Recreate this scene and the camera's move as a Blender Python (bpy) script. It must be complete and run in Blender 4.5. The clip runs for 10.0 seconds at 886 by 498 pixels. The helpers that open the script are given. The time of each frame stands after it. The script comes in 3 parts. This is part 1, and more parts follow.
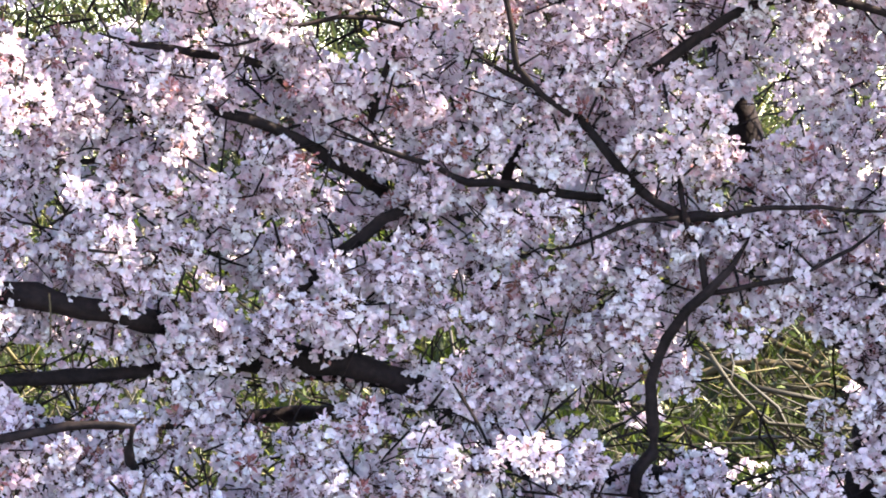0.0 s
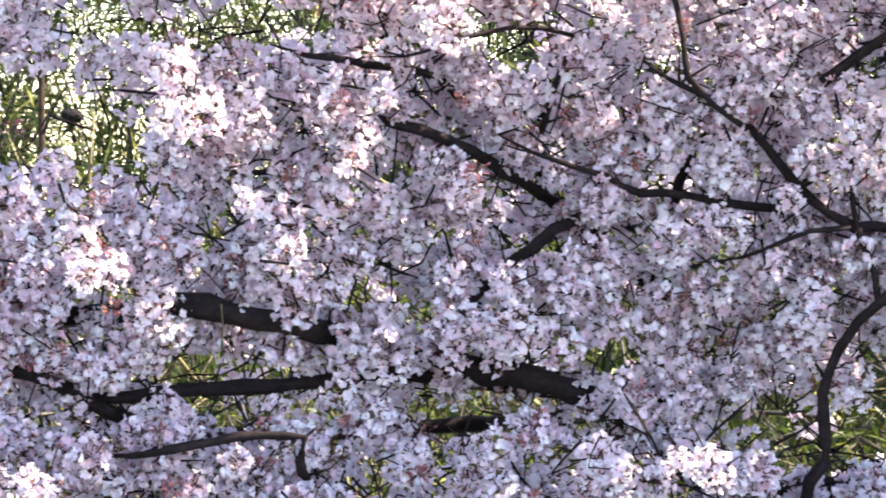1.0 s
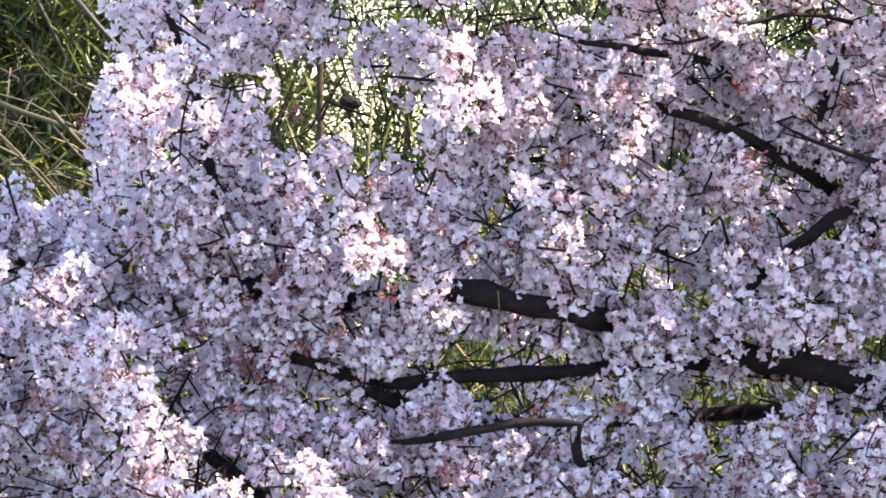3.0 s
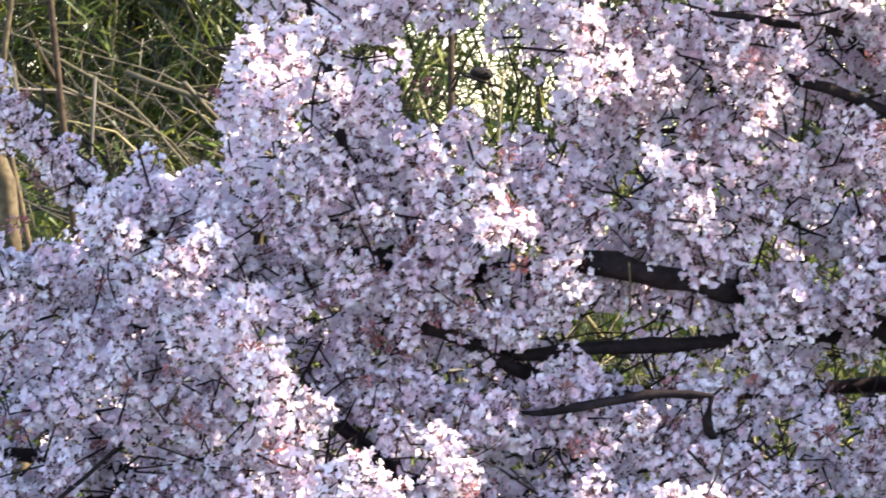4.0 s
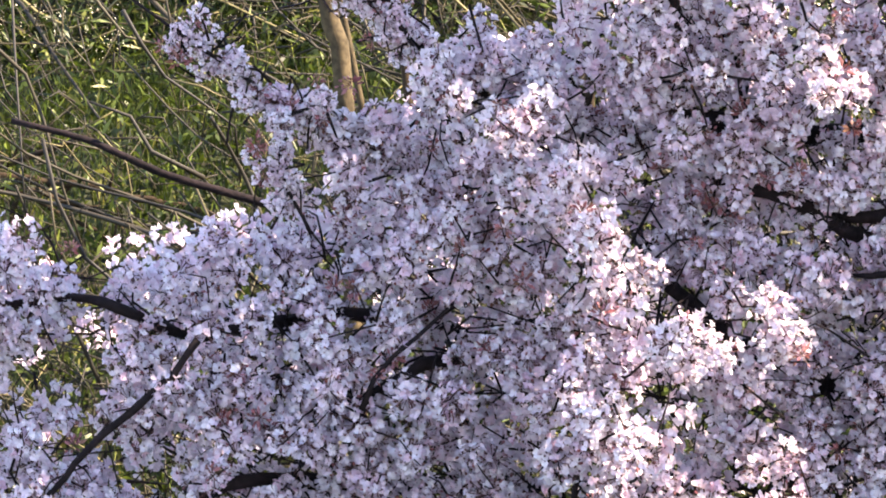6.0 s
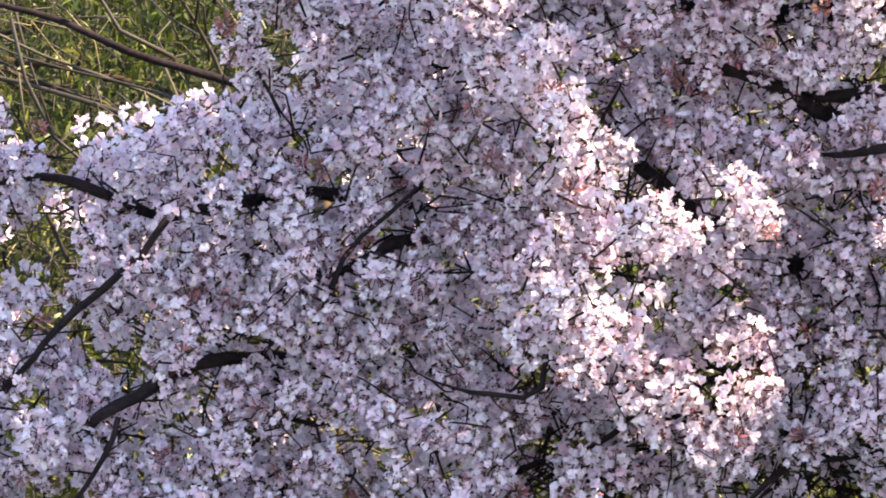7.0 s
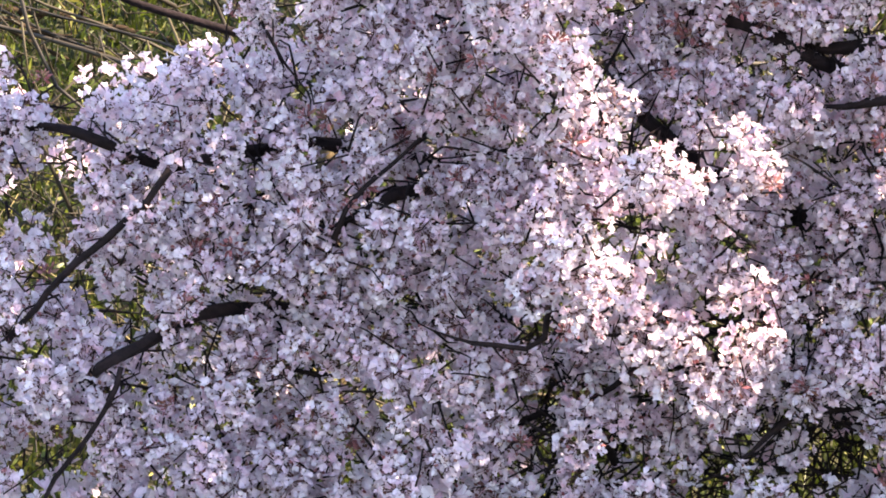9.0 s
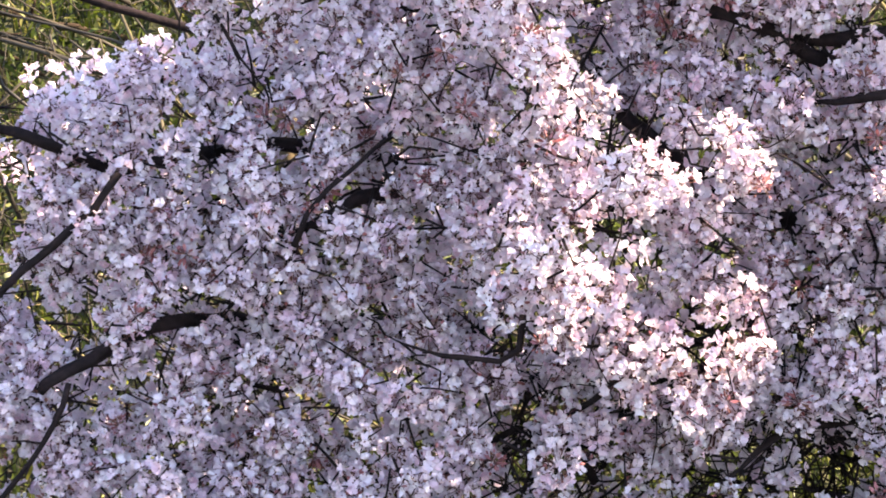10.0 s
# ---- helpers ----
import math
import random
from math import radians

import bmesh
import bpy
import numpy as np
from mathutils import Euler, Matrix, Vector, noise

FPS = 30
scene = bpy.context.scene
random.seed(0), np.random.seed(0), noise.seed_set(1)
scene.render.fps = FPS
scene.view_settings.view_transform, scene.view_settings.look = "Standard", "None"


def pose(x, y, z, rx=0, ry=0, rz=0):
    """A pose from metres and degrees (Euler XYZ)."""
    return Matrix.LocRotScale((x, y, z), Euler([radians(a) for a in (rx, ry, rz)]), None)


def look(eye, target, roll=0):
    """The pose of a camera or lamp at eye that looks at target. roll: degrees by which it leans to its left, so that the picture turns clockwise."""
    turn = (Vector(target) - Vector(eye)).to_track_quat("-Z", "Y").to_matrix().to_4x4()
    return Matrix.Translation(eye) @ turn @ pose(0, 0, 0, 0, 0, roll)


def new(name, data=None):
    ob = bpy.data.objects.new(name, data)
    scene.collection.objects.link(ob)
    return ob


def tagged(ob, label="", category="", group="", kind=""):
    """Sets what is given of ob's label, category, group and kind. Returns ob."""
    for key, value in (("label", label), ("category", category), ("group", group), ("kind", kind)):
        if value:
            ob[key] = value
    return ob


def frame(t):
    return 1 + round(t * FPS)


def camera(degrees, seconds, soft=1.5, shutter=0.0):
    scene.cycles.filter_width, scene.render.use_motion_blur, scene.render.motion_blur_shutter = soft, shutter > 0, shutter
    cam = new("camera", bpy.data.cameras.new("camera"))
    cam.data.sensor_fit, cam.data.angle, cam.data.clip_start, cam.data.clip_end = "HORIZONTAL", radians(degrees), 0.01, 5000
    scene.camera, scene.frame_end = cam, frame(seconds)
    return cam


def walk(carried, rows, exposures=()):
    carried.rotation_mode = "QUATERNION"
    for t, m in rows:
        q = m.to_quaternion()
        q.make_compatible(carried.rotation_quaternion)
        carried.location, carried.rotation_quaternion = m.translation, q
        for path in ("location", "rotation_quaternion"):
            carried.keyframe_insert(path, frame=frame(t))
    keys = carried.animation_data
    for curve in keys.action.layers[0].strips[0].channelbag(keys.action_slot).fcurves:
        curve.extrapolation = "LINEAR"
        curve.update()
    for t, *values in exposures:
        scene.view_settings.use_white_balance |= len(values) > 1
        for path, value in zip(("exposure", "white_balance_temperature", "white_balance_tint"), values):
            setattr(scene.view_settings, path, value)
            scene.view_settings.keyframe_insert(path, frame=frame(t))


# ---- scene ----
cam = camera(12.0, 10.0, soft=1.75, shutter=0.25)
PATH = [
    (0.0, look((0.000, 0.000, 2.300), (1.3082, 10.9165, 1.9545), -0.005)),
    (0.5, look((0.000, 0.000, 2.300), (1.1571, 10.9344, 1.9853), -0.136)),
    (1.0, look((0.000, 0.000, 2.300), (0.8641, 10.9614, 1.9825), -0.125)),
    (1.5, look((0.000, 0.000, 2.300), (0.6307, 10.9776, 1.9938), -0.101)),
    (2.0, look((0.000, 0.000, 2.300), (0.4299, 10.9868, 1.9764), -0.114)),
    (2.5, look((0.000, 0.000, 2.300), (0.2534, 10.9919, 1.9614), -0.158)),
    (2.7, look((0.000, 0.000, 2.300), (0.2052, 10.9927, 1.9544), -0.055)),
    (3.25, look((0.000, 0.000, 2.300), (0.0806, 10.9940, 1.9449), -0.090)),
    (3.8, look((0.000, 0.000, 2.300), (-0.1041, 10.9924, 1.9054), -0.125)),
    (4.0, look((0.000, 0.000, 2.300), (-0.1989, 10.9900, 1.8748), 0.037)),
    (4.5, look((0.000, 0.000, 2.300), (-0.5195, 10.9740, 1.7518), 0.029)),
    (5.0, look((0.000, 0.000, 2.300), (-0.8117, 10.9533, 1.6956), 0.154)),
    (5.2, look((0.000, 0.000, 2.300), (-0.9138, 10.9437, 1.6673), 0.181)),
    (5.75, look((0.000, 0.000, 2.300), (-1.0711, 10.9237, 1.5748), 0.050)),
    (6.3, look((0.000, 0.000, 2.300), (-0.9809, 10.9204, 1.4147), -0.061)),
    (6.5, look((0.000, 0.000, 2.300), (-0.8775, 10.9220, 1.3301), 0.046)),
    (7.0, look((0.000, 0.000, 2.300), (-0.9775, 10.9010, 1.1992), 0.036)),
    (7.5, look((0.000, 0.000, 2.300), (-1.1246, 10.8817, 1.1491), 0.033)),
    (8.0, look((0.000, 0.000, 2.300), (-1.3011, 10.8571, 1.1042), -0.033)),
    (8.5, look((0.000, 0.000, 2.300), (-1.0462, 10.8969, 1.2214), 0.130)),
    (9.0, look((0.000, 0.000, 2.300), (-0.9837, 10.8868, 1.0715), 0.170)),
    (9.5, look((0.000, 0.000, 2.300), (-0.9516, 10.8902, 1.0759), 0.211)),
    (10.0, look((-0.053, 0.643, 2.228), (-0.9578, 11.5384, 1.0162), -0.102)),
]
walk(cam, PATH, [(0.0, 3.4, 7200, 15), (2.5, 3.12, 7100, 15.5), (4.0, 3.1, 7050, 16.5), (5.0, 3.0, 7050, 17), (6.5, 3.0, 7850, 22), (8.0, 2.96, 8100, 23), (9.0, 3.1, 8100, 23.5), (10.0, 3.16, 8100, 23.5)])

# ---- daylight: a low sun from the side, blue sky filling the shade ----
SUN_TO = Vector((0.70, -0.03, 0.66)).normalized()
world = bpy.data.worlds.new("sky")
scene.world = world
world.use_nodes = True
wn = world.node_tree.nodes
sky = wn.new("ShaderNodeTexSky")
sky.sky_type = "NISHITA"
sky.sun_disc = False
sky.dust_density, sky.ozone_density, sky.altitude = 0.1, 1.8, 1200
sky.sun_elevation = math.asin(SUN_TO.z)
sky.sun_rotation = math.atan2(SUN_TO.x, SUN_TO.y)
world.node_tree.links.new(sky.outputs[0], wn["Background"].inputs[0])
wn["Background"].inputs[1].default_value = 0.102
sun_data = bpy.data.lights.new("sun", "SUN")
sun_data.energy = 3.25
sun_data.angle = radians(0.5)
sun_data.color = (1.0, 0.92, 0.77)
sun = new("sun", sun_data)
sun.matrix_world = look(SUN_TO * 40, (0, 0, 0))


# ---- materials ----
def material(name, rough=0.7):
    m = bpy.data.materials.new(name)
    m.use_nodes = True
    n, l = m.node_tree.nodes, m.node_tree.links
    s = n["Principled BSDF"]
    s.inputs["Roughness"].default_value = rough
    return m, n, l, s


def ramp(n, stops):
    r = n.new("ShaderNodeValToRGB")
    while len(r.color_ramp.elements) < len(stops):
        r.color_ramp.elements.new(0.5)
    for e, (p, c) in zip(r.color_ramp.elements, stops):
        e.position, e.color = p, (*c, 1)
    return r


def noise_tex(n, l, scale, detail=4.0, coord="Object"):
    c, t = n.new("ShaderNodeTexCoord"), n.new("ShaderNodeTexNoise")
    l.new(c.outputs[coord], t.inputs["Vector"])
    t.inputs["Scale"].default_value, t.inputs["Detail"].default_value = scale, detail
    return t


def island_material(name, stops, rough=0.6, through_light=0.0, mottle=0.0, mottle_scale=200.0, drift=None):
    """Colour by mesh island; through_light is the share of light that passes a thin blade or petal."""
    m, n, l, s = material(name, rough)
    g, info = n.new("ShaderNodeNewGeometry"), n.new("ShaderNodeObjectInfo")
    both, wrap = n.new("ShaderNodeMath"), n.new("ShaderNodeMath")
    wrap.operation = "FRACT"
    r = ramp(n, stops)
    l.new(g.outputs["Random Per Island"], both.inputs[0])
    l.new(info.outputs["Random"], both.inputs[1])
    l.new(both.outputs[0], wrap.inputs[0])
    l.new(wrap.outputs[0], r.inputs[0])
    colour = r.outputs[0]
    if mottle:
        t = noise_tex(n, l, mottle_scale, 3.0)
        mr = n.new("ShaderNodeMapRange")
        mr.inputs[3].default_value, mr.inputs[4].default_value = 1 - mottle, 1 + mottle * 0.4
        l.new(t.outputs[0], mr.inputs[0])
        mx = n.new("ShaderNodeMix")
        mx.data_type, mx.blend_type = "RGBA", "MULTIPLY"
        mx.inputs[0].default_value = 1.0
        l.new(colour, mx.inputs[6])
        l.new(mr.outputs[0], mx.inputs[7])
        colour = mx.outputs[2]
    if drift:
        # broad patches of another hue
        t = n.new("ShaderNodeTexNoise")
        t.inputs["Scale"].default_value, t.inputs["Detail"].default_value = 10.0, 2.0
        l.new(g.outputs["Position"], t.inputs["Vector"])
        r2 = ramp(n, [(0.40, (1, 1, 1)), (0.64, drift)])
        l.new(t.outputs[0], r2.inputs[0])
        mx = n.new("ShaderNodeMix")
        mx.data_type, mx.blend_type = "RGBA", "MULTIPLY"
        mx.inputs[0].default_value = 1.0
        l.new(colour, mx.inputs[6])
        l.new(r2.outputs[0], mx.inputs[7])
        colour = mx.outputs[2]
    l.new(colour, s.inputs["Base Color"])
    if through_light:
        tr = n.new("ShaderNodeBsdfTranslucent")
        l.new(colour, tr.inputs[0])
        mix = n.new("ShaderNodeMixShader")
        mix.inputs[0].default_value = through_light
        l.new(s.outputs[0], mix.inputs[1])
        l.new(tr.outputs[0], mix.inputs[2])
        l.new(mix.outputs[0], n["Material Output"].inputs[0])
    return m


PETAL = island_material("petal", [(0.0, (0.79, 0.755, 0.80)), (0.5, (0.775, 0.715, 0.77)), (0.9, (0.76, 0.64, 0.71)), (1.0, (0.73, 0.53, 0.61))], 0.55, 0.32, 0.14, 120.0, (0.985, 0.87, 0.92))
CENTRE = island_material("flower_centre", [(0.0, (0.18, 0.05, 0.08)), (0.7, (0.28, 0.11, 0.10)), (1.0, (0.45, 0.32, 0.16))], 0.7)
STALK = island_material("flower_stalk", [(0.0, (0.07, 0.018, 0.03)), (1.0, (0.12, 0.05, 0.03))], 0.6)
BUD = island_material("bud_and_young_leaf", [(0.0, (0.24, 0.06, 0.06)), (0.6, (0.36, 0.15, 0.17)), (1.0, (0.20, 0.09, 0.045))], 0.5, 0.2)
GRASS = island_material("grass", [(0.0, (0.012, 0.020, 0.003)), (0.5, (0.050, 0.078, 0.008)), (0.85, (0.11, 0.15, 0.018)), (1.0, (0.22, 0.21, 0.05))], 0.5, 0.35)
STEM = island_material("dead_stem", [(0.0, (0.011, 0.008, 0.004)), (0.5, (0.028, 0.021, 0.009)), (0.9, (0.055, 0.043, 0.015)), (1.0, (0.22, 0.18, 0.07))], 0.7, 0.0, 0.4, 30.0)
LEAF = island_material("narrow_leaf", [(0.0, (0.03, 0.06, 0.01)), (0.5, (0.085, 0.115, 0.018)), (1.0, (0.23, 0.22, 0.055))], 0.45, 0.4)


def bark_material(name, dark, light, scale):
    m, n, l, s = material(name, 0.85)
    t = noise_tex(n, l, scale, 6.0)
    t2 = noise_tex(n, l, scale * 0.15, 3.0)
    mx = n.new("ShaderNodeMath")
    mx.operation = "MULTIPLY"
    l.new(t.outputs[0], mx.inputs[0])
    l.new(t2.outputs[0], mx.inputs[1])
    r = ramp(n, [(0.12, dark), (0.42, light)])
    l.new(mx.outputs[0], r.inputs[0])
    l.new(r.outputs[0], s.inputs["Base Color"])
    s.inputs["Specular IOR Level"].default_value = 0.15
    bp = n.new("ShaderNodeBump")
    bp.inputs["Strength"].default_value, bp.inputs["Distance"].default_value = 0.6, 0.006
    l.new(t.outputs[0], bp.inputs["Height"])
    l.new(bp.outputs[0], s.inputs["Normal"])
    return m


BARK = bark_material("cherry_bark", (0.006, 0.004, 0.0045), (0.022, 0.014, 0.015), 60)
DARK_TWIG = bark_material("dark_twigs", (0.003, 0.0025, 0.0025), (0.012, 0.009, 0.008), 90)
BARK_BROWN = bark_material("brown_bark", (0.014, 0.009, 0.006), (0.075, 0.05, 0.03), 45)
TAN_BARK = bark_material("tan_bark", (0.03, 0.023, 0.014), (0.125, 0.095, 0.052), 45)


def soil_material():
    m, n, l, s = material("soil", 0.95)
    t = noise_tex(n, l, 3.0, 8.0)
    r = ramp(n, [(0.35, (0.02, 0.016, 0.01)), (0.6, (0.03, 0.035, 0.012)), (0.8, (0.07, 0.06, 0.03))])
    l.new(t.outputs[0], r.inputs[0])
    l.new(r.outputs[0], s.inputs["Base Color"])
    return m


SOIL = soil_material()


# ---- mesh helpers ----
def tri_mesh(name, verts, tris, mats, mat_index=None, smooth=False):
    """A mesh from arrays of vertices and triangles."""
    me = bpy.data.meshes.new(name)
    verts, tris = np.asarray(verts, np.float32), np.asarray(tris, np.int32)
    me.vertices.add(len(verts))
    me.vertices.foreach_set("co", verts.ravel())
    me.loops.add(tris.size)
    me.loops.foreach_set("vertex_index", tris.ravel())
    me.polygons.add(len(tris))
    me.polygons.foreach_set("loop_start", np.arange(0, tris.size, 3, dtype=np.int32))
    for m in mats:
        me.materials.append(m)
    if mat_index is not None:
        me.polygons.foreach_set("material_index", np.asarray(mat_index, np.int32))
    me.polygons.foreach_set("use_smooth", np.full(len(tris), smooth))
    me.update(calc_edges=True)
    return me


class Pile:
    """Gathers many small pieces into one mesh."""

    def __init__(self):
        self.v, self.t, self.m, self.n = [], [], [], 0

    def add(self, v, t, m=0):
        self.v.append(np.asarray(v, float))
        self.t.append(np.asarray(t, int) + self.n)
        self.m.append(np.broadcast_to(m, (len(t),)))
        self.n += len(v)

    def mesh(self, name, mats, smooth=False):
        return tri_mesh(name, np.concatenate(self.v), np.concatenate(self.t), mats, np.concatenate(self.m), smooth)


def glide(points, step):
    """A smooth line through the points, with a point every step metres or so."""
    p = np.array(points, float)
    q = np.vstack([2 * p[0] - p[1], p, 2 * p[-1] - p[-2]])
    out = []
    for i in range(1, len(q) - 2):
        a, b, c, d = q[i - 1:i + 3]
        k = max(1, int(np.linalg.norm(c - b) / step))
        for s in np.arange(k) / k:
            out.append(0.5 * (2 * b + (c - a) * s + (2 * a - 5 * b + 4 * c - d) * s * s + (3 * b - a - 3 * c + d) * s ** 3))
    out.append(p[-1])
    return np.array(out)


def tube(line, r, sides=6, rough=0.0, rng=None):
    """Vertices and triangles of a round, tapering tube along a line."""
    line = np.asarray(line, float)
    k = len(line)
    r = np.broadcast_to(r, (k,))
    d = np.gradient(line, axis=0)
    d /= np.linalg.norm(d, axis=1)[:, None] + 1e-9
    ref = np.array([0.0, 0.0, 1.0]) if abs(d[:, 2]).mean() < 0.8 else np.array([1.0, 0.0, 0.0])
    a = np.cross(d, ref)
    a /= np.linalg.norm(a, axis=1)[:, None] + 1e-9
    b = np.cross(d, a)
    w = np.arange(sides) * 2 * np.pi / sides
    rr = r[:, None] * np.ones(sides)
    if rough and rng is not None:
        rr = rr * (1 + rough * rng.normal(size=rr.shape))
    v = line[:, None] + rr[..., None] * (np.cos(w)[None, :, None] * a[:, None] + np.sin(w)[None, :, None] * b[:, None])
    v = np.concatenate([v.reshape(-1, 3), line[:1], line[-1:]])
    i, j = np.meshgrid(np.arange(k - 1), np.arange(sides), indexing="ij")
    p, q = (i * sides + j).ravel(), (i * sides + (j + 1) % sides).ravel()
    t = np.concatenate([np.stack([p, q, p + sides], 1), np.stack([q, q + sides, p + sides], 1)])
    e, jn = np.arange(sides), (np.arange(sides) + 1) % sides
    t = np.concatenate([t, np.stack([jn, e, np.full(sides, k * sides)], 1),
                        np.stack([e + (k - 1) * sides, jn + (k - 1) * sides, np.full(sides, k * sides + 1)], 1)])
    return v, t


def thing(name, where, label, category, group="", kind=""):
    ob = new(name)
    ob.empty_display_size = 0.2
    ob.location = where
    return tagged(ob, label, category, group, kind)


def part(name, me, parent, label="", kind=""):
    ob = new(name, me)
    ob.parent = parent
    ob.matrix_parent_inverse = Matrix.Translation(-parent.matrix_basis.translation)
    return tagged(ob, label, kind=kind)


# ---- ground: a hollow with the tree, a bank behind it, land falling away past the crest ----
def ease(a, b, x):
    s = np.clip((x - a) / (b - a), 0, 1)
    return s * s * (3 - 2 * s)


def ground_z(x, y):
    x, y = np.asarray(x, float), np.asarray(y, float)
    z = 0.62 * (1 - ease(2, 8, y))
    z = z + 1.72 * ease(12.0, 16.0, y) - 0.05 * np.maximum(y - 17, 0)
    near = np.exp(-((y - 12) / 9) ** 2)
    return z + near * (0.05 * np.sin(1.7 * x + 0.6 * y) + 0.04 * np.sin(3.1 * x - 2.3 * y + 1))


def build_ground():
    s = np.linspace(-1, 1, 121)
    gx = np.sign(s) * (8 * abs(s) + 3000 * abs(s) ** 7)
    gy = 12 + np.sign(s) * (8 * abs(s) + 3000 * abs(s) ** 7)
    x, y = np.meshgrid(gx, gy, indexing="ij")
    z = ground_z(x, y)
    n = len(s)
    i, j = np.meshgrid(np.arange(n - 1), np.arange(n - 1), indexing="ij")
    p = (i * n + j).ravel()
    t = np.concatenate([np.stack([p, p + n, p + 1], 1), np.stack([p + n, p + n + 1, p + 1], 1)])
    ob = new("ground", tri_mesh("ground", np.stack([x, y, z], -1).reshape(-1, 3), t, [SOIL], smooth=True))
    tagged(ob, "grassy ground with a bank behind the tree", "ground", kind="structure")


build_ground()


# ---- the cherry tree: trunk and limbs ----
rng = np.random.default_rng(7)
cherry = thing("cherry_tree", (2.45, 11.3, float(ground_z(2.45, 11.3))), "flowering cherry tree with dark limbs and dense pale pink blossom", "tree")
WOODS, LADEN = [], []
EYE = np.array([0.0, 0.0, 2.3])


def limb(r0, r1, points, bare=(), name="limb", laden=False):
    """A limb through the points; bare: the stretches, from point to point, where no blossom hangs before it."""
    p = np.array(points, float)
    open_at = {i for a, b in bare for i in range(a, b + 1)}
    for i, q in enumerate(p):
        if i not in open_at and q[1] < 11.05 and not laden:
            p[i] = EYE + (q - EYE) * (1 + 0.10 / q[1])
    points = [tuple(q) for q in p]
    tip = (p[-1] - p[-2]) / np.linalg.norm(p[-1] - p[-2])
    line = glide(list(points) + [tuple(p[-1] + tip * 0.10 + (0, 0.05, 0)), tuple(p[-1] + tip * 0.20 + (0, 0.14, 0.02))], 0.05)
    k = len(line)
    line[1:-1] += rng.normal(size=(k - 2, 3)) * 0.002
    r = np.linspace(r0, r1, k) * (1 + 0.05 * np.sin(np.arange(k) * 0.9 + k) + 0.13 * (rng.random(k) < 0.2))
    r[-4:] *= (0.9, 0.72, 0.5, 0.25)
    v, t = tube(line, r, 12, 0.10, rng)
    part(name, tri_mesh(name, v, t, [BARK], smooth=True), cherry)
    if laden:
        LADEN.append(line[:int(np.argmin(((line - p[-1]) ** 2).sum(1)))])
    near = [int(np.argmin(((line - q) ** 2).sum(1))) for q in p]
    WOODS.append((line, r, [i for a, b in bare for i in range(near[a], near[b] + 1)]))


limb(0.15, 0.10, [(2.56, 11.3, -0.1), (2.55, 11.3, 0.4), (2.54, 11.27, 0.85), (2.55, 11.25, 1.25), (2.68, 11.3, 1.7)], ((2, 3),), "trunk")
limb(0.09, 0.04, [(2.66, 11.3, 1.6), (2.8, 11.4, 2.2), (2.6, 11.3, 2.8), (2.3, 11.2, 3.3)])
# two unseen limbs that carry the shading blossom above the view
limb(0.07, 0.03, [(2.66, 11.3, 1.65), (2.95, 10.6, 2.8), (3.0, 10.0, 3.4), (2.2, 9.5, 3.6), (1.0, 9.6, 3.5)])
limb(0.05, 0.02, [(3.0, 10.0, 3.4), (3.9, 9.6, 3.7), (5.2, 9.5, 3.6)])
limb(0.08, 0.03, [(2.45, 11.25, 1.2), (3.0, 11.0, 1.6), (3.6, 10.8, 2.1), (4.1, 10.8, 2.3)])
limb(0.045, 0.022, [(2.42, 11.5, 0.9), (1.4, 11.4, 0.95), (0.4, 11.4, 1.05), (-0.3, 11.35, 1.15), (-0.9, 11.2, 1.2)])
limb(0.03, 0.016, [(1.4, 11.4, 0.95), (0.7, 11.35, 0.8), (0.0, 11.3, 0.75), (-0.8, 11.2, 0.72)])
limb(0.06, 0.025, [(2.62, 11.3, 1.5), (2.3, 11.6, 2.1), (2.0, 11.6, 2.9), (1.4, 11.5, 3.2)])
limb(0.0347, 0.0275, [(2.5, 11.25, 1.1), (1.937, 10.95, 1.341), (1.602, 10.93, 1.346), (1.331, 10.9, 1.55), (1.106, 10.88, 1.642), (0.971, 10.86, 1.666), (0.852, 10.84, 1.709), (0.734, 10.81, 1.74), (0.588, 10.79, 1.767), (0.486, 10.77, 1.788), (0.37, 10.75, 1.814), (0.241, 10.72, 1.84), (0.155, 10.7, 1.856), (0.034, 10.8, 1.829), (-0.199, 10.85, 1.819), (-0.372, 10.8, 1.861)], [(4, 5), (9, 12)])
limb(0.0246, 0.0159, [(1.492, 11.0, 1.565), (0.742, 11.0, 1.658), (0.621, 10.96, 1.646), (0.413, 10.92, 1.628), (0.222, 10.89, 1.624), (0.062, 10.85, 1.613)], [(1, 5)])
limb(0.0232, 0.0174, [(1.27, 11.75, 1.485), (0.69, 11.7, 1.455), (0.25, 11.2, 1.48), (-0.009, 10.86, 1.571), (-0.111, 10.82, 1.631), (-0.212, 10.79, 1.676), (-0.298, 10.75, 1.693)], [(3, 5)])
limb(0.0130, 0.0101, [(0.534, 10.9, 1.33), (0.471, 10.62, 1.455), (0.488, 10.62, 1.517), (0.379, 10.62, 1.525), (0.265, 10.62, 1.512), (0.152, 10.62, 1.49)], [(1, 5)])
limb(0.0200, 0.0125, [(2.4, 11.2, 0.95), (2.1, 11.0, 1.15), (1.792, 10.8, 1.326), (1.844, 10.76, 1.431), (1.822, 10.72, 1.61), (1.859, 10.68, 1.729), (1.904, 10.64, 1.803), (1.948, 10.6, 1.848)], [(2, 7)])
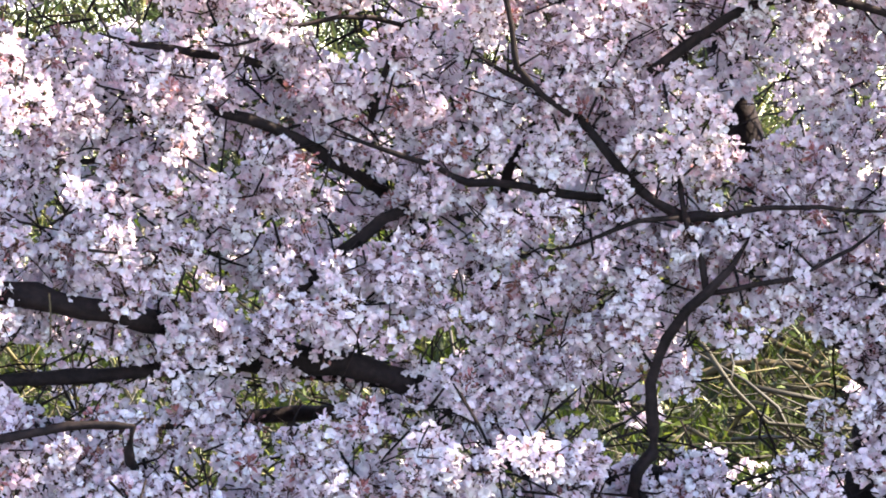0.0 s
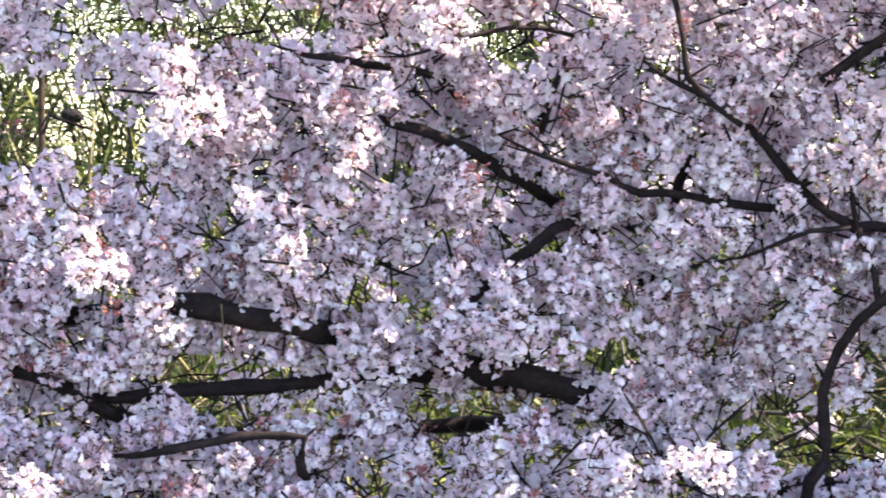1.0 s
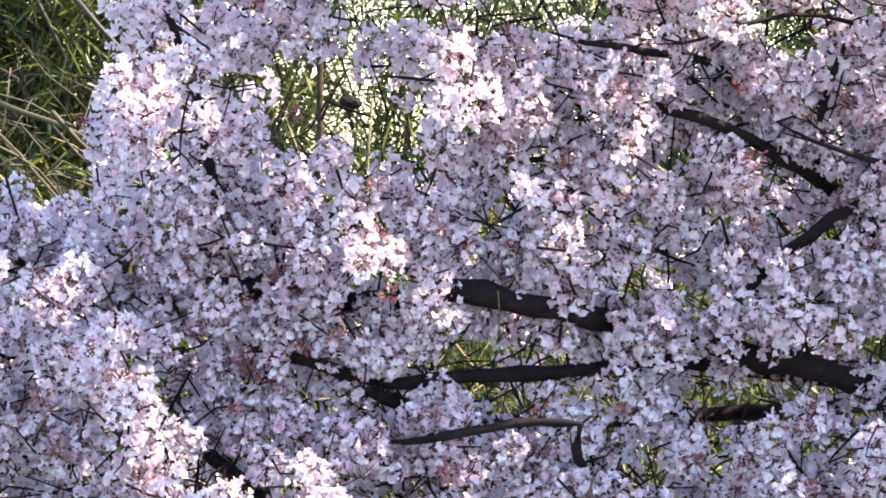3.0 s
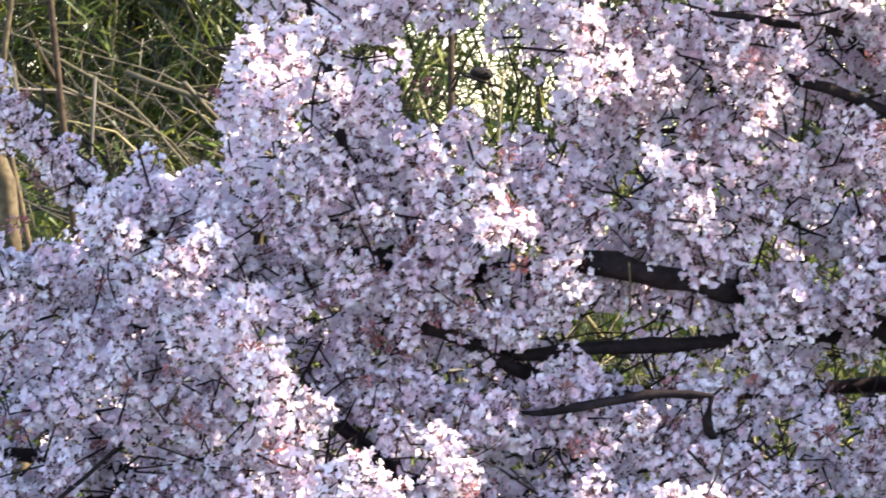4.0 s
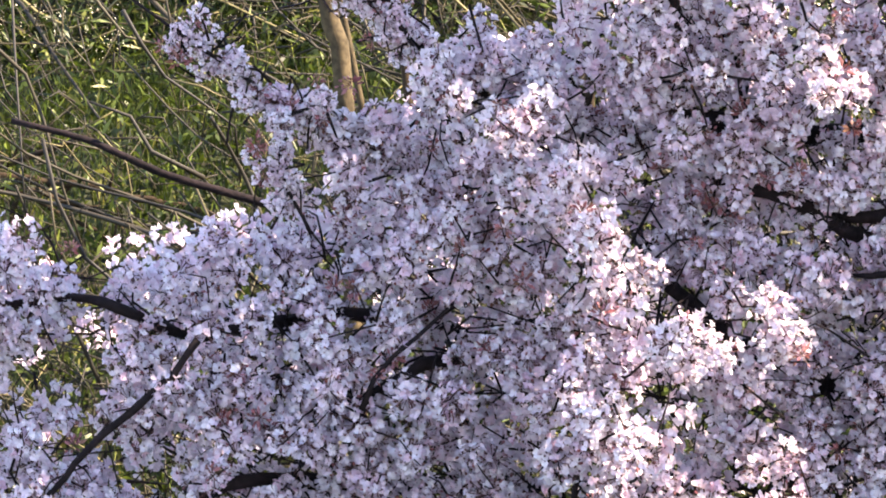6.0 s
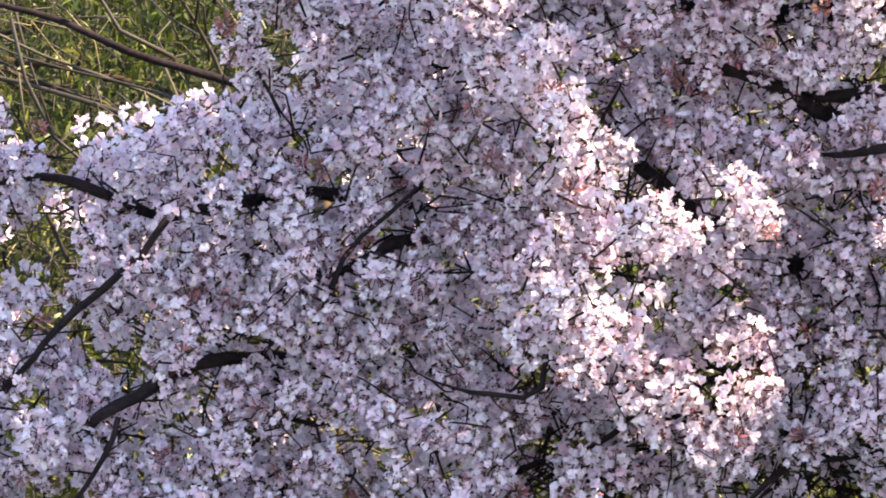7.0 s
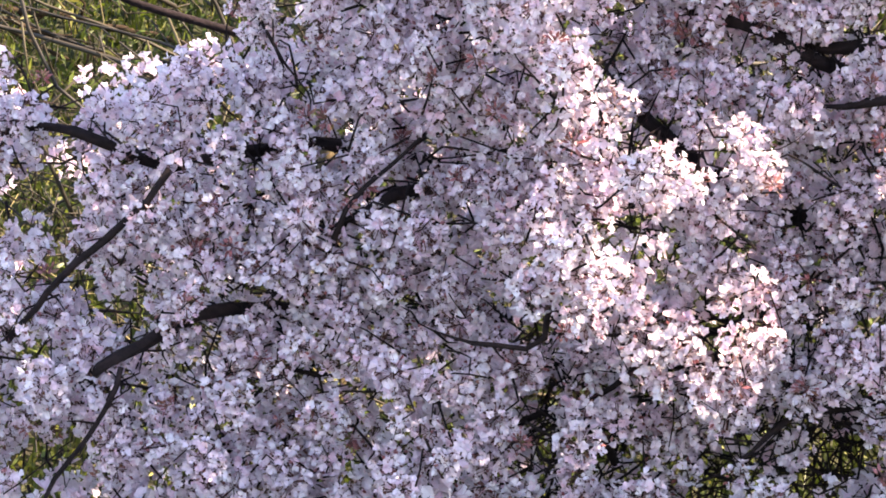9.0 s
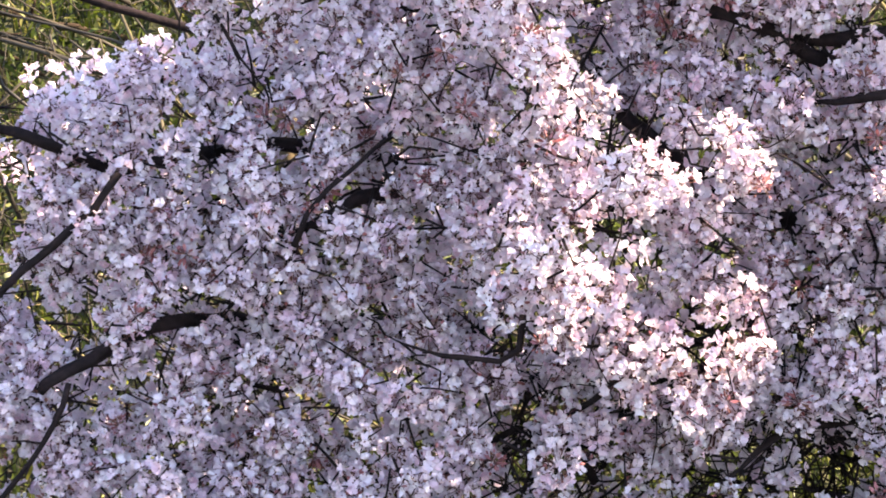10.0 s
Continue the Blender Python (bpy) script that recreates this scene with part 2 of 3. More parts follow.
limb(0.0075, 0.0045, [(1.951, 10.62, 1.847), (2.084, 10.62, 1.868), (2.172, 10.62, 1.882), (2.29, 10.62, 1.94)], [(0, 3)])
limb(0.0090, 0.0060, [(1.951, 10.62, 1.847), (1.94, 10.64, 1.933), (1.907, 10.66, 2.02), (1.895, 10.68, 2.164), (1.913, 10.7, 2.339)], [(0, 2)])
limb(0.0188, 0.0087, [(2.517, 11.1, 1.824), (2.049, 10.75, 2.029), (1.911, 10.72, 2.04), (1.833, 10.7, 2.077), (1.755, 10.68, 2.15), (1.678, 10.65, 2.23), (1.586, 10.62, 2.338), (1.525, 10.6, 2.367)], [(1, 5)])
limb(0.0072, 0.0036, [(1.947, 10.6, 2.05), (2.167, 10.6, 2.067), (2.315, 10.6, 2.06)], [(0, 2)])
limb(0.0072, 0.0043, [(1.878, 10.62, 2.042), (1.775, 10.62, 2.033), (1.702, 10.62, 2.004)], [(0, 2)])
limb(0.0188, 0.0065, [(2.291, 11.2, 1.76), (1.805, 10.8, 2.046), (1.698, 10.78, 2.088), (1.605, 10.75, 2.098), (1.484, 10.73, 2.124), (1.349, 10.7, 2.133), (1.259, 10.68, 2.173), (1.169, 10.65, 2.202)], [(2, 7)])
limb(0.0217, 0.0101, [(1.519, 11.2, 1.825), (1.252, 11.0, 2.013), (1.108, 10.9, 2.134), (1.06, 10.86, 2.163), (0.968, 10.82, 2.215), (0.849, 10.78, 2.273), (0.73, 10.74, 2.31), (0.627, 10.7, 2.324)], [(2, 6)])
limb(0.0130, 0.0174, [(0.874, 10.75, 1.731), (0.895, 10.65, 1.837), (0.956, 10.68, 1.907), (1.016, 10.71, 1.956), (1.077, 10.74, 1.991), (1.139, 10.77, 2.034), (1.244, 10.8, 2.076), (1.397, 11.2, 2.038)], [(4, 5)])
limb(0.0188, 0.0087, [(1.329, 11.4, 2.325), (1.054, 11.1, 2.347), (0.898, 10.85, 2.382), (0.852, 10.82, 2.423), (0.792, 10.8, 2.44), (0.704, 10.78, 2.454), (0.601, 10.75, 2.468)], [(2, 6)])
limb(0.0101, 0.0036, [(1.118, 11.0, 2.147), (1.113, 10.8, 2.31), (1.152, 10.76, 2.44), (1.177, 10.72, 2.533), (1.1, 10.68, 2.554), (1.01, 10.64, 2.553), (0.835, 10.6, 2.508)], [(1, 6)])
limb(0.0087, 0.0058, [(1.597, 10.6, 2.302), (1.525, 10.6, 2.352), (1.459, 10.6, 2.424), (1.445, 10.6, 2.524), (1.409, 10.6, 2.681)], [(0, 4)])
limb(0.0145, 0.0087, [(1.818, 10.7, 2.411), (2.009, 10.7, 2.549), (2.083, 10.7, 2.586), (2.186, 10.7, 2.604), (2.305, 10.7, 2.601), (2.424, 10.7, 2.569)], [(0, 5)])
limb(0.0130, 0.0087, [(1.449, 10.9, 2.059), (1.472, 10.85, 2.163), (1.502, 10.8, 2.237), (1.532, 10.75, 2.288)], [(0, 3)])
limb(0.0261, 0.0130, [(-0.842, 11.3, 0.844), (-1.221, 11.1, 0.864), (-1.55, 10.85, 0.913), (-1.66, 10.79, 0.883), (-1.754, 10.72, 0.83), (-1.848, 10.66, 0.778), (-1.859, 10.6, 0.769)], [(2, 5)])
limb(0.0072, 0.0043, [(-1.786, 10.6, 0.788), (-1.823, 10.6, 0.685), (-1.882, 10.6, 0.596), (-1.957, 10.6, 0.491), (-2.016, 10.6, 0.387)], [(0, 4)])
limb(0.0203, 0.0101, [(-0.844, 11.3, 1.198), (-1.12, 11.0, 1.313), (-1.297, 10.85, 1.347), (-1.427, 10.82, 1.337), (-1.512, 10.8, 1.326), (-1.612, 10.78, 1.306), (-1.726, 10.75, 1.299), (-1.855, 10.72, 1.359), (-1.924, 10.7, 1.382), (-2.037, 10.68, 1.397), (-2.165, 10.65, 1.376)], [(2, 2), (4, 5), (7, 8)])
limb(0.0101, 0.0072, [(-1.662, 10.62, 1.297), (-1.721, 10.62, 1.209), (-1.824, 10.62, 1.121), (-1.942, 10.62, 1.017), (-2.046, 10.62, 0.899), (-2.15, 10.62, 0.794)], [(0, 5)])
limb(0.0246, 0.0116, [(-0.691, 11.3, 1.199), (-0.932, 10.9, 1.25), (-1.017, 10.86, 1.235), (-1.102, 10.82, 1.219), (-1.186, 10.78, 1.17), (-1.24, 10.74, 1.145), (-1.25, 10.7, 1.112)], [(2, 4)])
limb(0.0072, 0.0051, [(-1.24, 10.62, 1.121), (-1.209, 10.62, 1.201), (-1.161, 10.62, 1.26), (-1.096, 10.62, 1.315)], [(0, 3)])
limb(0.0217, 0.0188, [(0.16, 11.3, 1.057), (-0.05, 11.0, 1.073), (-0.183, 10.96, 1.164), (-0.315, 10.92, 1.299), (-0.447, 10.89, 1.404), (-0.49, 10.85, 1.465)], [(3, 4)])
limb(0.0159, 0.0087, [(-0.349, 11.0, 1.915), (-0.435, 10.75, 2.074), (-0.443, 10.73, 2.131), (-0.461, 10.71, 2.204), (-0.477, 10.69, 2.297), (-0.501, 10.67, 2.39), (-0.542, 10.65, 2.518)], [(1, 4)])
limb(0.0116, 0.0036, [(-0.556, 11.0, 1.811), (-0.899, 10.85, 1.897), (-1.07, 10.8, 2.008), (-1.167, 10.75, 2.096), (-1.276, 10.7, 2.197), (-1.371, 10.65, 2.298), (-1.436, 10.6, 2.397)], [], laden=True)
limb(0.0087, 0.0036, [(-1.051, 10.9, 1.697), (-1.29, 10.8, 1.818), (-1.439, 10.76, 1.872), (-1.54, 10.73, 1.954), (-1.653, 10.69, 2.038), (-1.754, 10.65, 2.11)], [], laden=True)
limb(0.0058, 0.0029, [(-1.358, 10.65, 1.896), (-1.445, 10.65, 1.867), (-1.452, 10.65, 1.781), (-1.431, 10.65, 1.68), (-1.395, 10.65, 1.616)], [], laden=True)
limb(0.0116, 0.0072, [(0.159, 11.2, 1.053), (-0.091, 10.9, 0.935), (-0.28, 10.87, 0.863), (-0.439, 10.83, 0.791), (-0.569, 10.8, 0.705)], [(1, 4)])
limb(0.0130, 0.0072, [(0.448, 11.2, 0.754), (0.16, 10.9, 0.702), (0.044, 10.85, 0.671), (-0.072, 10.8, 0.654), (-0.172, 10.75, 0.572)], [(1, 4)])
limb(0.0116, 0.0058, [(-0.529, 10.9, 0.512), (-0.587, 10.87, 0.606), (-0.718, 10.83, 0.653), (-0.803, 10.8, 0.597)], [])
limb(0.0087, 0.0043, [(-0.689, 10.6, 0.964), (-0.696, 10.6, 0.877), (-0.746, 10.6, 0.851), (-0.833, 10.6, 0.858)], [(0, 3)])
limb(0.0051, 0.0029, [(-0.573, 10.42, 1.424), (-0.607, 10.42, 1.457), (-0.644, 10.42, 1.488)], [(0, 2)])
limb(0.0051, 0.0029, [(-0.523, 10.42, 1.419), (-0.551, 10.42, 1.472), (-0.588, 10.42, 1.525)], [(0, 2)])

strand = glide([(0.273, 10.5, 1.862), (0.277, 10.5, 1.809), (0.275, 10.5, 1.749)], 0.02)
part("dry_strand", tri_mesh("dry_strand", *tube(strand, 0.0022, 6), [TAN_BARK], smooth=True), cherry, "pale dry hanging strand")

# ---- blossom ----
def flower_arrays(r, rng, plain):
    """One open five-petalled flower facing +z: pointed, folded petals, each at its own tilt, with a small dark centre."""
    v, t, m = [(0, 0, 0)], [], []
    cup = rng.uniform(0.2, 1.2)
    fold = rng.uniform(-0.12, 0.3)
    for k in range(5):
        a = k * 2 * np.pi / 5 + rng.normal() * 0.16
        q, c = r * rng.uniform(0.8, 1.15), cup + rng.normal() * 0.36
        b = len(v)
        w = rng.uniform(0.56, 0.74)
        v += [(q * s * np.cos(a + o), q * s * np.sin(a + o), q * (h * c + f)) for s, o, h, f in ((0.80, -w, 0.66, fold), (1.0, rng.normal() * 0.08, 0.85, 0.0), (0.80, w, 0.66, fold))]
        t += [(0, b, b + 1), (0, b + 1, b + 2)]
        m += [0, 0]
    if not plain and rng.random() < 0.35:
        b = len(v)
        v += [(0.2 * r * np.cos(k * 2.09), 0.2 * r * np.sin(k * 2.09), 0.24 * r) for k in range(3)] + [(0, 0, 0.03 * r)]
        t += [(b + k, b + (k + 1) % 3, b + 3) for k in range(3)]
        m += [1] * 3
    return np.array(v), np.array(t), np.array(m)


def frame_to(d, spin):
    d = d / np.linalg.norm(d)
    a = np.cross(d, (0.31, 0.77, 0.55))
    a /= np.linalg.norm(a)
    b = np.cross(d, a)
    c, s = np.cos(spin), np.sin(spin)
    return np.stack([c * a + s * b, -s * a + c * b, d], 1)


def cluster_arrays(rng, flowers, radius, size, plain=False):
    """A loose head of flowers on stalks from one spur, with a few buds."""
    pile = Pile()
    k = np.arange(flowers) + 0.5
    ph, th = np.arccos(1 - 2 * k / flowers), np.pi * (1 + 5 ** 0.5) * k
    dirs = np.stack([np.cos(th) * np.sin(ph), np.sin(th) * np.sin(ph), np.cos(ph)], 1) + rng.normal(size=(flowers, 3)) * 0.25
    for d in dirs:
        d = d / np.linalg.norm(d)
        p = d * radius * rng.uniform(0.72, 1.2)
        v, t, m = flower_arrays(size * rng.uniform(0.8, 1.12), rng, plain)
        face = frame_to(d + rng.normal(size=3) * 0.48, rng.uniform(0, 6.28))
        pile.add(v @ face.T + p, t, m)
        if not plain:
            # a thin stalk and the dark calyx that it ends in
            side = np.cross(d, rng.normal(size=3))
            side /= np.linalg.norm(side)
            back = p - face[:, 2] * 0.009
            pile.add([p * 0.05, back - side * 0.0013, back + side * 0.0013], [(0, 1, 2)], 2)
            other = np.cross(face[:, 2], side)
            pile.add([back, p - side * 0.0042, p + side * 0.0042, p - other * 0.0042, p + other * 0.0042], [(0, 1, 2), (0, 3, 4)], 2)
    for _ in range(0 if plain else 3):
        d = rng.normal(size=3)
        d /= np.linalg.norm(d)
        p = d * radius * rng.uniform(0.6, 1.2)
        v, t = tube(np.array([p, p + d * 0.006, p + d * 0.013]), np.array([0.002, 0.0045, 0.001]), 4)
        pile.add(v, t, 3)
    return np.concatenate(pile.v), np.concatenate(pile.t), np.concatenate(pile.m)


VARIANTS = [cluster_arrays(rng, int(6 + 15500 * r * r), r, 0.0146) for r in rng.uniform(0.028, 0.055, 24)]
PLAIN = [cluster_arrays(rng, 26, 0.050, 0.017, True) for _ in range(8)]


def tuft_arrays(rng):
    """A tuft of unopened buds, stalks and small bronze leaves."""
    pile = Pile()
    for _ in range(11):
        d = rng.normal(size=3) + (0, 0, 0.5)
        d /= np.linalg.norm(d)
        p = d * rng.uniform(0.02, 0.04)
        v, t = tube(np.array([p * 0.1, p]), 0.0012, 3)
        pile.add(v, t[:6], 2)
        v, t = tube(np.array([p, p + d * 0.006, p + d * 0.014]), np.array([0.002, 0.0048, 0.001]), 4)
        pile.add(v, t, 3)
    for _ in range(9):
        d = rng.normal(size=3) + (0, 0, 0.4)
        d /= np.linalg.norm(d)
        s = np.cross(d, rng.normal(size=3))
        s *= 0.007 / np.linalg.norm(s)
        p, n = d * 0.012, rng.uniform(0.025, 0.042)
        pile.add([p, p + d * n * 0.5 - s, p + d * n * 0.5 + s, p + d * n], [(0, 2, 1), (1, 2, 3)], 3)
    return np.concatenate(pile.v), np.concatenate(pile.t), np.concatenate(pile.m)


TUFTS = [tuft_arrays(rng) for _ in range(5)]
BLOOM_MATS = [PETAL, CENTRE, STALK, BUD]

# The crown's outline across the view (x, z), where only its outer blossom is thin, the gaps in it, and where it swells outward.
OUTLINE = [(-0.7, 2.65), (-0.15, 2.79), (0.44, 3.04), (1.47, 3.33), (2.8, 3.33), (3.83, 2.89), (4.28, 2.01), (3.69, 0.97), (2.21, 0.6), (0.44, 0.38), (-2.21, 0.32), (-2.65, 0.46), (-2.73, 1.47), (-2.3, 1.61), (-2.21, 1.67), (-2.11, 1.52), (-1.98, 1.44), (-1.87, 1.58), (-1.6, 1.62), (-1.37, 1.67), (-1.33, 1.83), (-1.31, 1.9), (-1.18, 2.01), (-1.08, 2.17), (-0.88, 2.17), (-0.74, 2.16), (-0.72, 2.33)]
HOLLOWS = [(2.15, 1.42, 0.32, 0.12), (0.3, 1.66, 0.28, 0.09), (0.5, 1.42, 0.25, 0.06), (1.25, 1.6, 0.25, 0.11), (1.5, 1.47, 0.2, 0.07), (2.05, 1.58, 0.34, 0.14), (-0.62, 0.56, 0.19, 0.09), (-0.05, 0.5, 0.2, 0.09), (0.4, 1.64, 0.2, 0.05), (-0.04, 1.75, 0.1, 0.04), (0.27, 1.68, 0.15, 0.04), (-0.16, 1.08, 0.08, 0.03), (-0.96, 1.1, 0.04, 0.04)]
GAPS = [(-2.42, 1.16, 0.09, 0.09), (2.12, 1.42, 0.09, 0.05), (1.80, 1.42, 0.06, 0.05), (1.03, 2.53, 0.11, 0.09), (0.32, 2.58, 0.15, 0.06), (2.19, 2.32, 0.1, 0.08), (2.25, 1.69, 0.12, 0.07), (2.08, 1.63, 0.06, 0.06), (2.2, 1.57, 0.08, 0.06), (2.34, 1.61, 0.06, 0.04), (1.96, 1.48, 0.07, 0.04), (1.74, 1.51, 0.07, 0.07), (-0.04, 2.57, 0.08, 0.06), (-0.09, 2.31, 0.18, 0.15), (-1.23, 2.04, 0.07, 0.1), (0.09, 0.52, 0.06, 0.04), (-2.07, 1.19, 0.13, 0.07), (-2.31, 1.11, 0.17, 0.085), (-2.40, 0.94, 0.10, 0.14), (-2.015, 0.99, 0.08, 0.03), (-2.12, 0.77, 0.05, 0.04), (-2.41, 0.74, 0.05, 0.09), (-2.01, 0.48, 0.14, 0.04), (-1.95, 1.55, 0.09, 0.07), (0.92, 1.55, 0.12, 0.05)]
SWELLS = [(-0.85, 1.8, 0.12, 0.11, 0.26), (-0.77, 1.65, 0.12, 0.13, 0.28), (-0.66, 1.47, 0.13, 0.15, 0.3), (-0.56, 1.27, 0.19, 0.14, 0.32), (-0.28, 1.28, 0.15, 0.12, 0.32), (-0.59, 1.05, 0.24, 0.18, 0.3), (-0.28, 0.83, 0.22, 0.16, 0.2), (0.44, 1.17, 0.22, 0.08, 0.28), (1.45, 1.37, 0.22, 0.1, 0.28), (-0.6, 2.36, 0.14, 0.18, 0.3), (0.21, 2.33, 0.22, 0.16, 0.15), (-0.13, 1.95, 0.12, 0.09, 0.15), (2.02, 2.29, 0.12, 0.12, 0.15), (-2.21, 1.55, 0.09, 0.12, 0.2), (0.49, 1.59, 0.13, 0.07, 0.12), (-1.59, 1.27, 0.09, 0.06, 0.1)]

# where broken sunlight is let in: blossom between here and the sun is thinned
SUNNY = [(0.95, 2.45, 0.36, 0.85), (1.0, 2.18, 0.3, 0.7), (1.75, 2.45, 0.3, 0.8), (0.45, 2.33, 0.42, 0.86), (1.3, 2.42, 0.34, 0.82), (2.05, 2.25, 0.24, 0.85), (0.15, 1.85, 0.17, 0.85), (-0.25, 1.92, 0.18, 0.85), (-1.15, 1.79, 0.14, 0.6), (0.55, 1.52, 0.14, 0.7), (-1.1, 0.76, 0.09, 0.8)]


def inside(poly, x, z):
    hit, n = np.zeros(len(x), bool), len(poly)
    for i in range(n):
        (x0, z0), (x1, z1) = poly[i], poly[(i + 1) % n]
        cross = (z0 > z) != (z1 > z)
        hit ^= cross & (x < (x1 - x0) * (z - z0) / (z1 - z0 + 1e-12) + x0)
    return hit


def wave(x, z, f, a):
    return np.sin(f * x + 1.3 * a) * np.sin(f * 0.9 * z + 2.1 * a) + 0.5 * np.sin(1.9 * f * (x + z) + a)


def front_y(x, z):
    """How near the crown's outer face comes."""
    y = 10.72 + 0.07 * wave(x, z, 6.0, 1.0) + 0.05 * wave(x, z, 13.0, 2.5) + 0.045 * wave(x, z * 1.3, 31.0, 0.3)
    push = np.zeros_like(x)
    for cx, cz, rx, rz, h in SWELLS:
        d = ((x - cx) / rx) ** 2 + ((z - cz) / rz) ** 2
        push = np.maximum(push, 1.25 * h * np.clip(1.35 - d, 0, 1) ** 0.5)
    # unseen bulge past the right edge, added to shade the rest
    side = 0.35 * ease(2.45, 3.1, x)
    return y - push - side


LAYERS = ((0.0, 0.089), (0.12, 0.103), (0.33, 0.105), (1.10, 0.140))


def spread_clusters():
    spots, face = [], []
    for n, (depth, gap) in enumerate(LAYERS):
        gx, gz = np.meshgrid(np.arange(-2.9, 4.4, gap), np.arange(0.25, 3.5, gap * 0.9), indexing="ij")
        gx = gx + (np.arange(gx.shape[1]) % 2)[None] * gap / 2
        x, z = gx.ravel() + rng.normal(size=gx.size) * gap * 0.27, gz.ravel() + rng.normal(size=gx.size) * gap * 0.27
        y = front_y(x, z) + depth + rng.normal(size=x.size) * 0.08
        far = y / 11.0
        keep = inside(OUTLINE, x + 0.04 * wave(x, z, 31.0, 0.4), z + 0.045 + 0.035 * wave(x, z, 27.0, 1.7))
        keep &= ~((x > -0.45) & (x < 0.3) & (z < 0.66) & (rng.random(len(x)) < 0.25))
        # the crown's far side, top and underside are thinner and plainer
        outer = (x > 2.6) | (z > 2.78) | ((x > 0.8) & (z < 1.2)) | (z < 0.36)
        keep &= ~outer | (rng.random(len(x)) < 0.24)
        px, pz = x * far, 2.3 + (z - 2.3) * far
        for cx, cz, rx, rz in GAPS:
            d = ((x - cx) / (rx + 0.025)) ** 2 + ((z - cz) / (rz + 0.03)) ** 2 + 0.25 * wave(x, z, 33.0, cx)
            keep &= ~((d < 1) & (rng.random(len(x)) < 0.95))
        for cx, cz, rx, rz in HOLLOWS:
            keep &= ~((((x - cx) / rx) ** 2 + ((z - cz) / rz) ** 2 < 1) & (rng.random(len(x)) < (0.62, 0.62, 0.4, 0.0)[n]))
        # dark slits between the tiers of flowering twigs
        hollow = wave(0.75 * x + 0.3 * z, 1.35 * z, 24.0, 0.7) + 0.5 * wave(x, 1.3 * z, 47.0, 1.9)
        keep &= ~((hollow < -0.5) & (n < 2) & (rng.random(len(x)) < 0.85))
        keep &= ~((hollow < -0.95) & (n == 2) & (rng.random(len(x)) < 0.6))
        coarse = np.where(outer | (n > 1), 1.0, 0.0)
        spots.append(np.stack([px, y, pz, coarse, np.where(outer, 1.7, 1.0)], 1)[keep])
        face += [~outer[keep]] if n < 3 else [np.zeros(keep.sum(), bool)]
    # blossom added above the view, only to shade the face below it
    n = 420
    spots.append(np.stack([rng.uniform(0.4, 4.8, n), rng.uniform(8.9, 10.0, n), rng.uniform(3.05, 3.7, n), np.ones(n), np.full(n, 1.7)], 1))
    n = 1500
    spots.append(np.stack([rng.uniform(-1.5, 6.0, n), rng.uniform(9.9, 11.1, n), rng.uniform(3.05, 3.9, n), np.ones(n), np.full(n, 1.7)], 1))
    for line in LADEN:
        k = np.repeat(line, 4, 0) + rng.normal(size=(4 * len(line), 3)) * 0.026
        spots.append(np.hstack([k, np.zeros((len(k), 1)), np.full((len(k), 1), 0.6)]))
    # blossom that hides the limbs where they lie deeper
    for line, r, bare in WOODS[1:]:
        for i in range(2, len(line)):
            q = line[i]
            if not any(abs(i - b) < 3 for b in bare) and q[1] < 11.1 and r[i] > 0.009 and inside(OUTLINE, q[:1] * 11 / q[1], 2.3 + (q[2:] - 2.3) * 11 / q[1])[0]:
                c = EYE + (q - EYE) * (1 - (r[i] + rng.uniform(0.05, 0.11)) / q[1]) + rng.normal(size=3) * (0.035, 0.0, 0.03)
                spots.append(np.array([[*c, 0.0, 0.9]]))
    p = np.concatenate(spots)
    face = np.concatenate(face + [np.zeros(len(p) - sum(map(len, face)), bool)])
    keep, lot, lot2 = np.ones(len(p), bool), rng.random(len(p)), rng.random(len(p))
    for line, r, bare in WOODS:
        start = rng.uniform(0, 6)
        for i in bare:
            a, ra = line[i], r[i]
            if ra < 0.0155 and math.sin(i * 0.75 + start) < -0.25:
                continue
            k = a[1] / p[:, 1]
            d = np.hypot(p[:, 0] * k - a[0], (p[:, 2] - 2.3) * k + 2.3 - a[2])
            keep &= ~((d < ra + (0.040 if ra > 0.009 else 0.024)) & (p[:, 1] < a[1] + 0.06) & (lot < (0.54 if ra > 0.02 else 0.7)))
    # lanes through the crown by which the sun reaches the swellings
    to = np.array(SUN_TO)
    crest = np.zeros(len(p), bool)
    for cx, cz, rx, rz, h in SWELLS:
        if h > 0.31:
            k = 11 / p[:, 1]
            x, z = p[:, 0] * k, 2.3 + (p[:, 2] - 2.3) * k
            crest |= (((x - cx) / rx) ** 2 + ((z - cz) / rz) ** 2 < 0.95) & (abs(p[:, 1] - front_y(x, z)) < 0.2)
    for cx, cz, rx, rz, h in SWELLS:
        c = np.array([cx * 0.95, float(front_y(np.array([cx]), np.array([cz]))[0]), 2.3 + (cz - 2.3) * 0.95])
        d = p[:, :3] - c
        along = d @ to
        off = np.linalg.norm(d - along[:, None] * to, axis=1)
        keep &= ~((along > (0.12 if h > 0.29 else 0.2)) & (off < (1.2 if h > 0.29 else 0.85) * max(rx, rz)) & (lot2 < (0.97 if h > 0.18 else 0.7)) & ~crest & ~(face & (along > 0.45) & (lot2 > 0.3)))
    # thin the blossom off the visible face that would block sun from SUNNY
    for cx, cz, rad, share in SUNNY:
        c = np.array([cx * 0.96, 10.6, 2.3 + (cz - 2.3) * 0.96])
        d = p[:, :3] - c
        along = d @ to
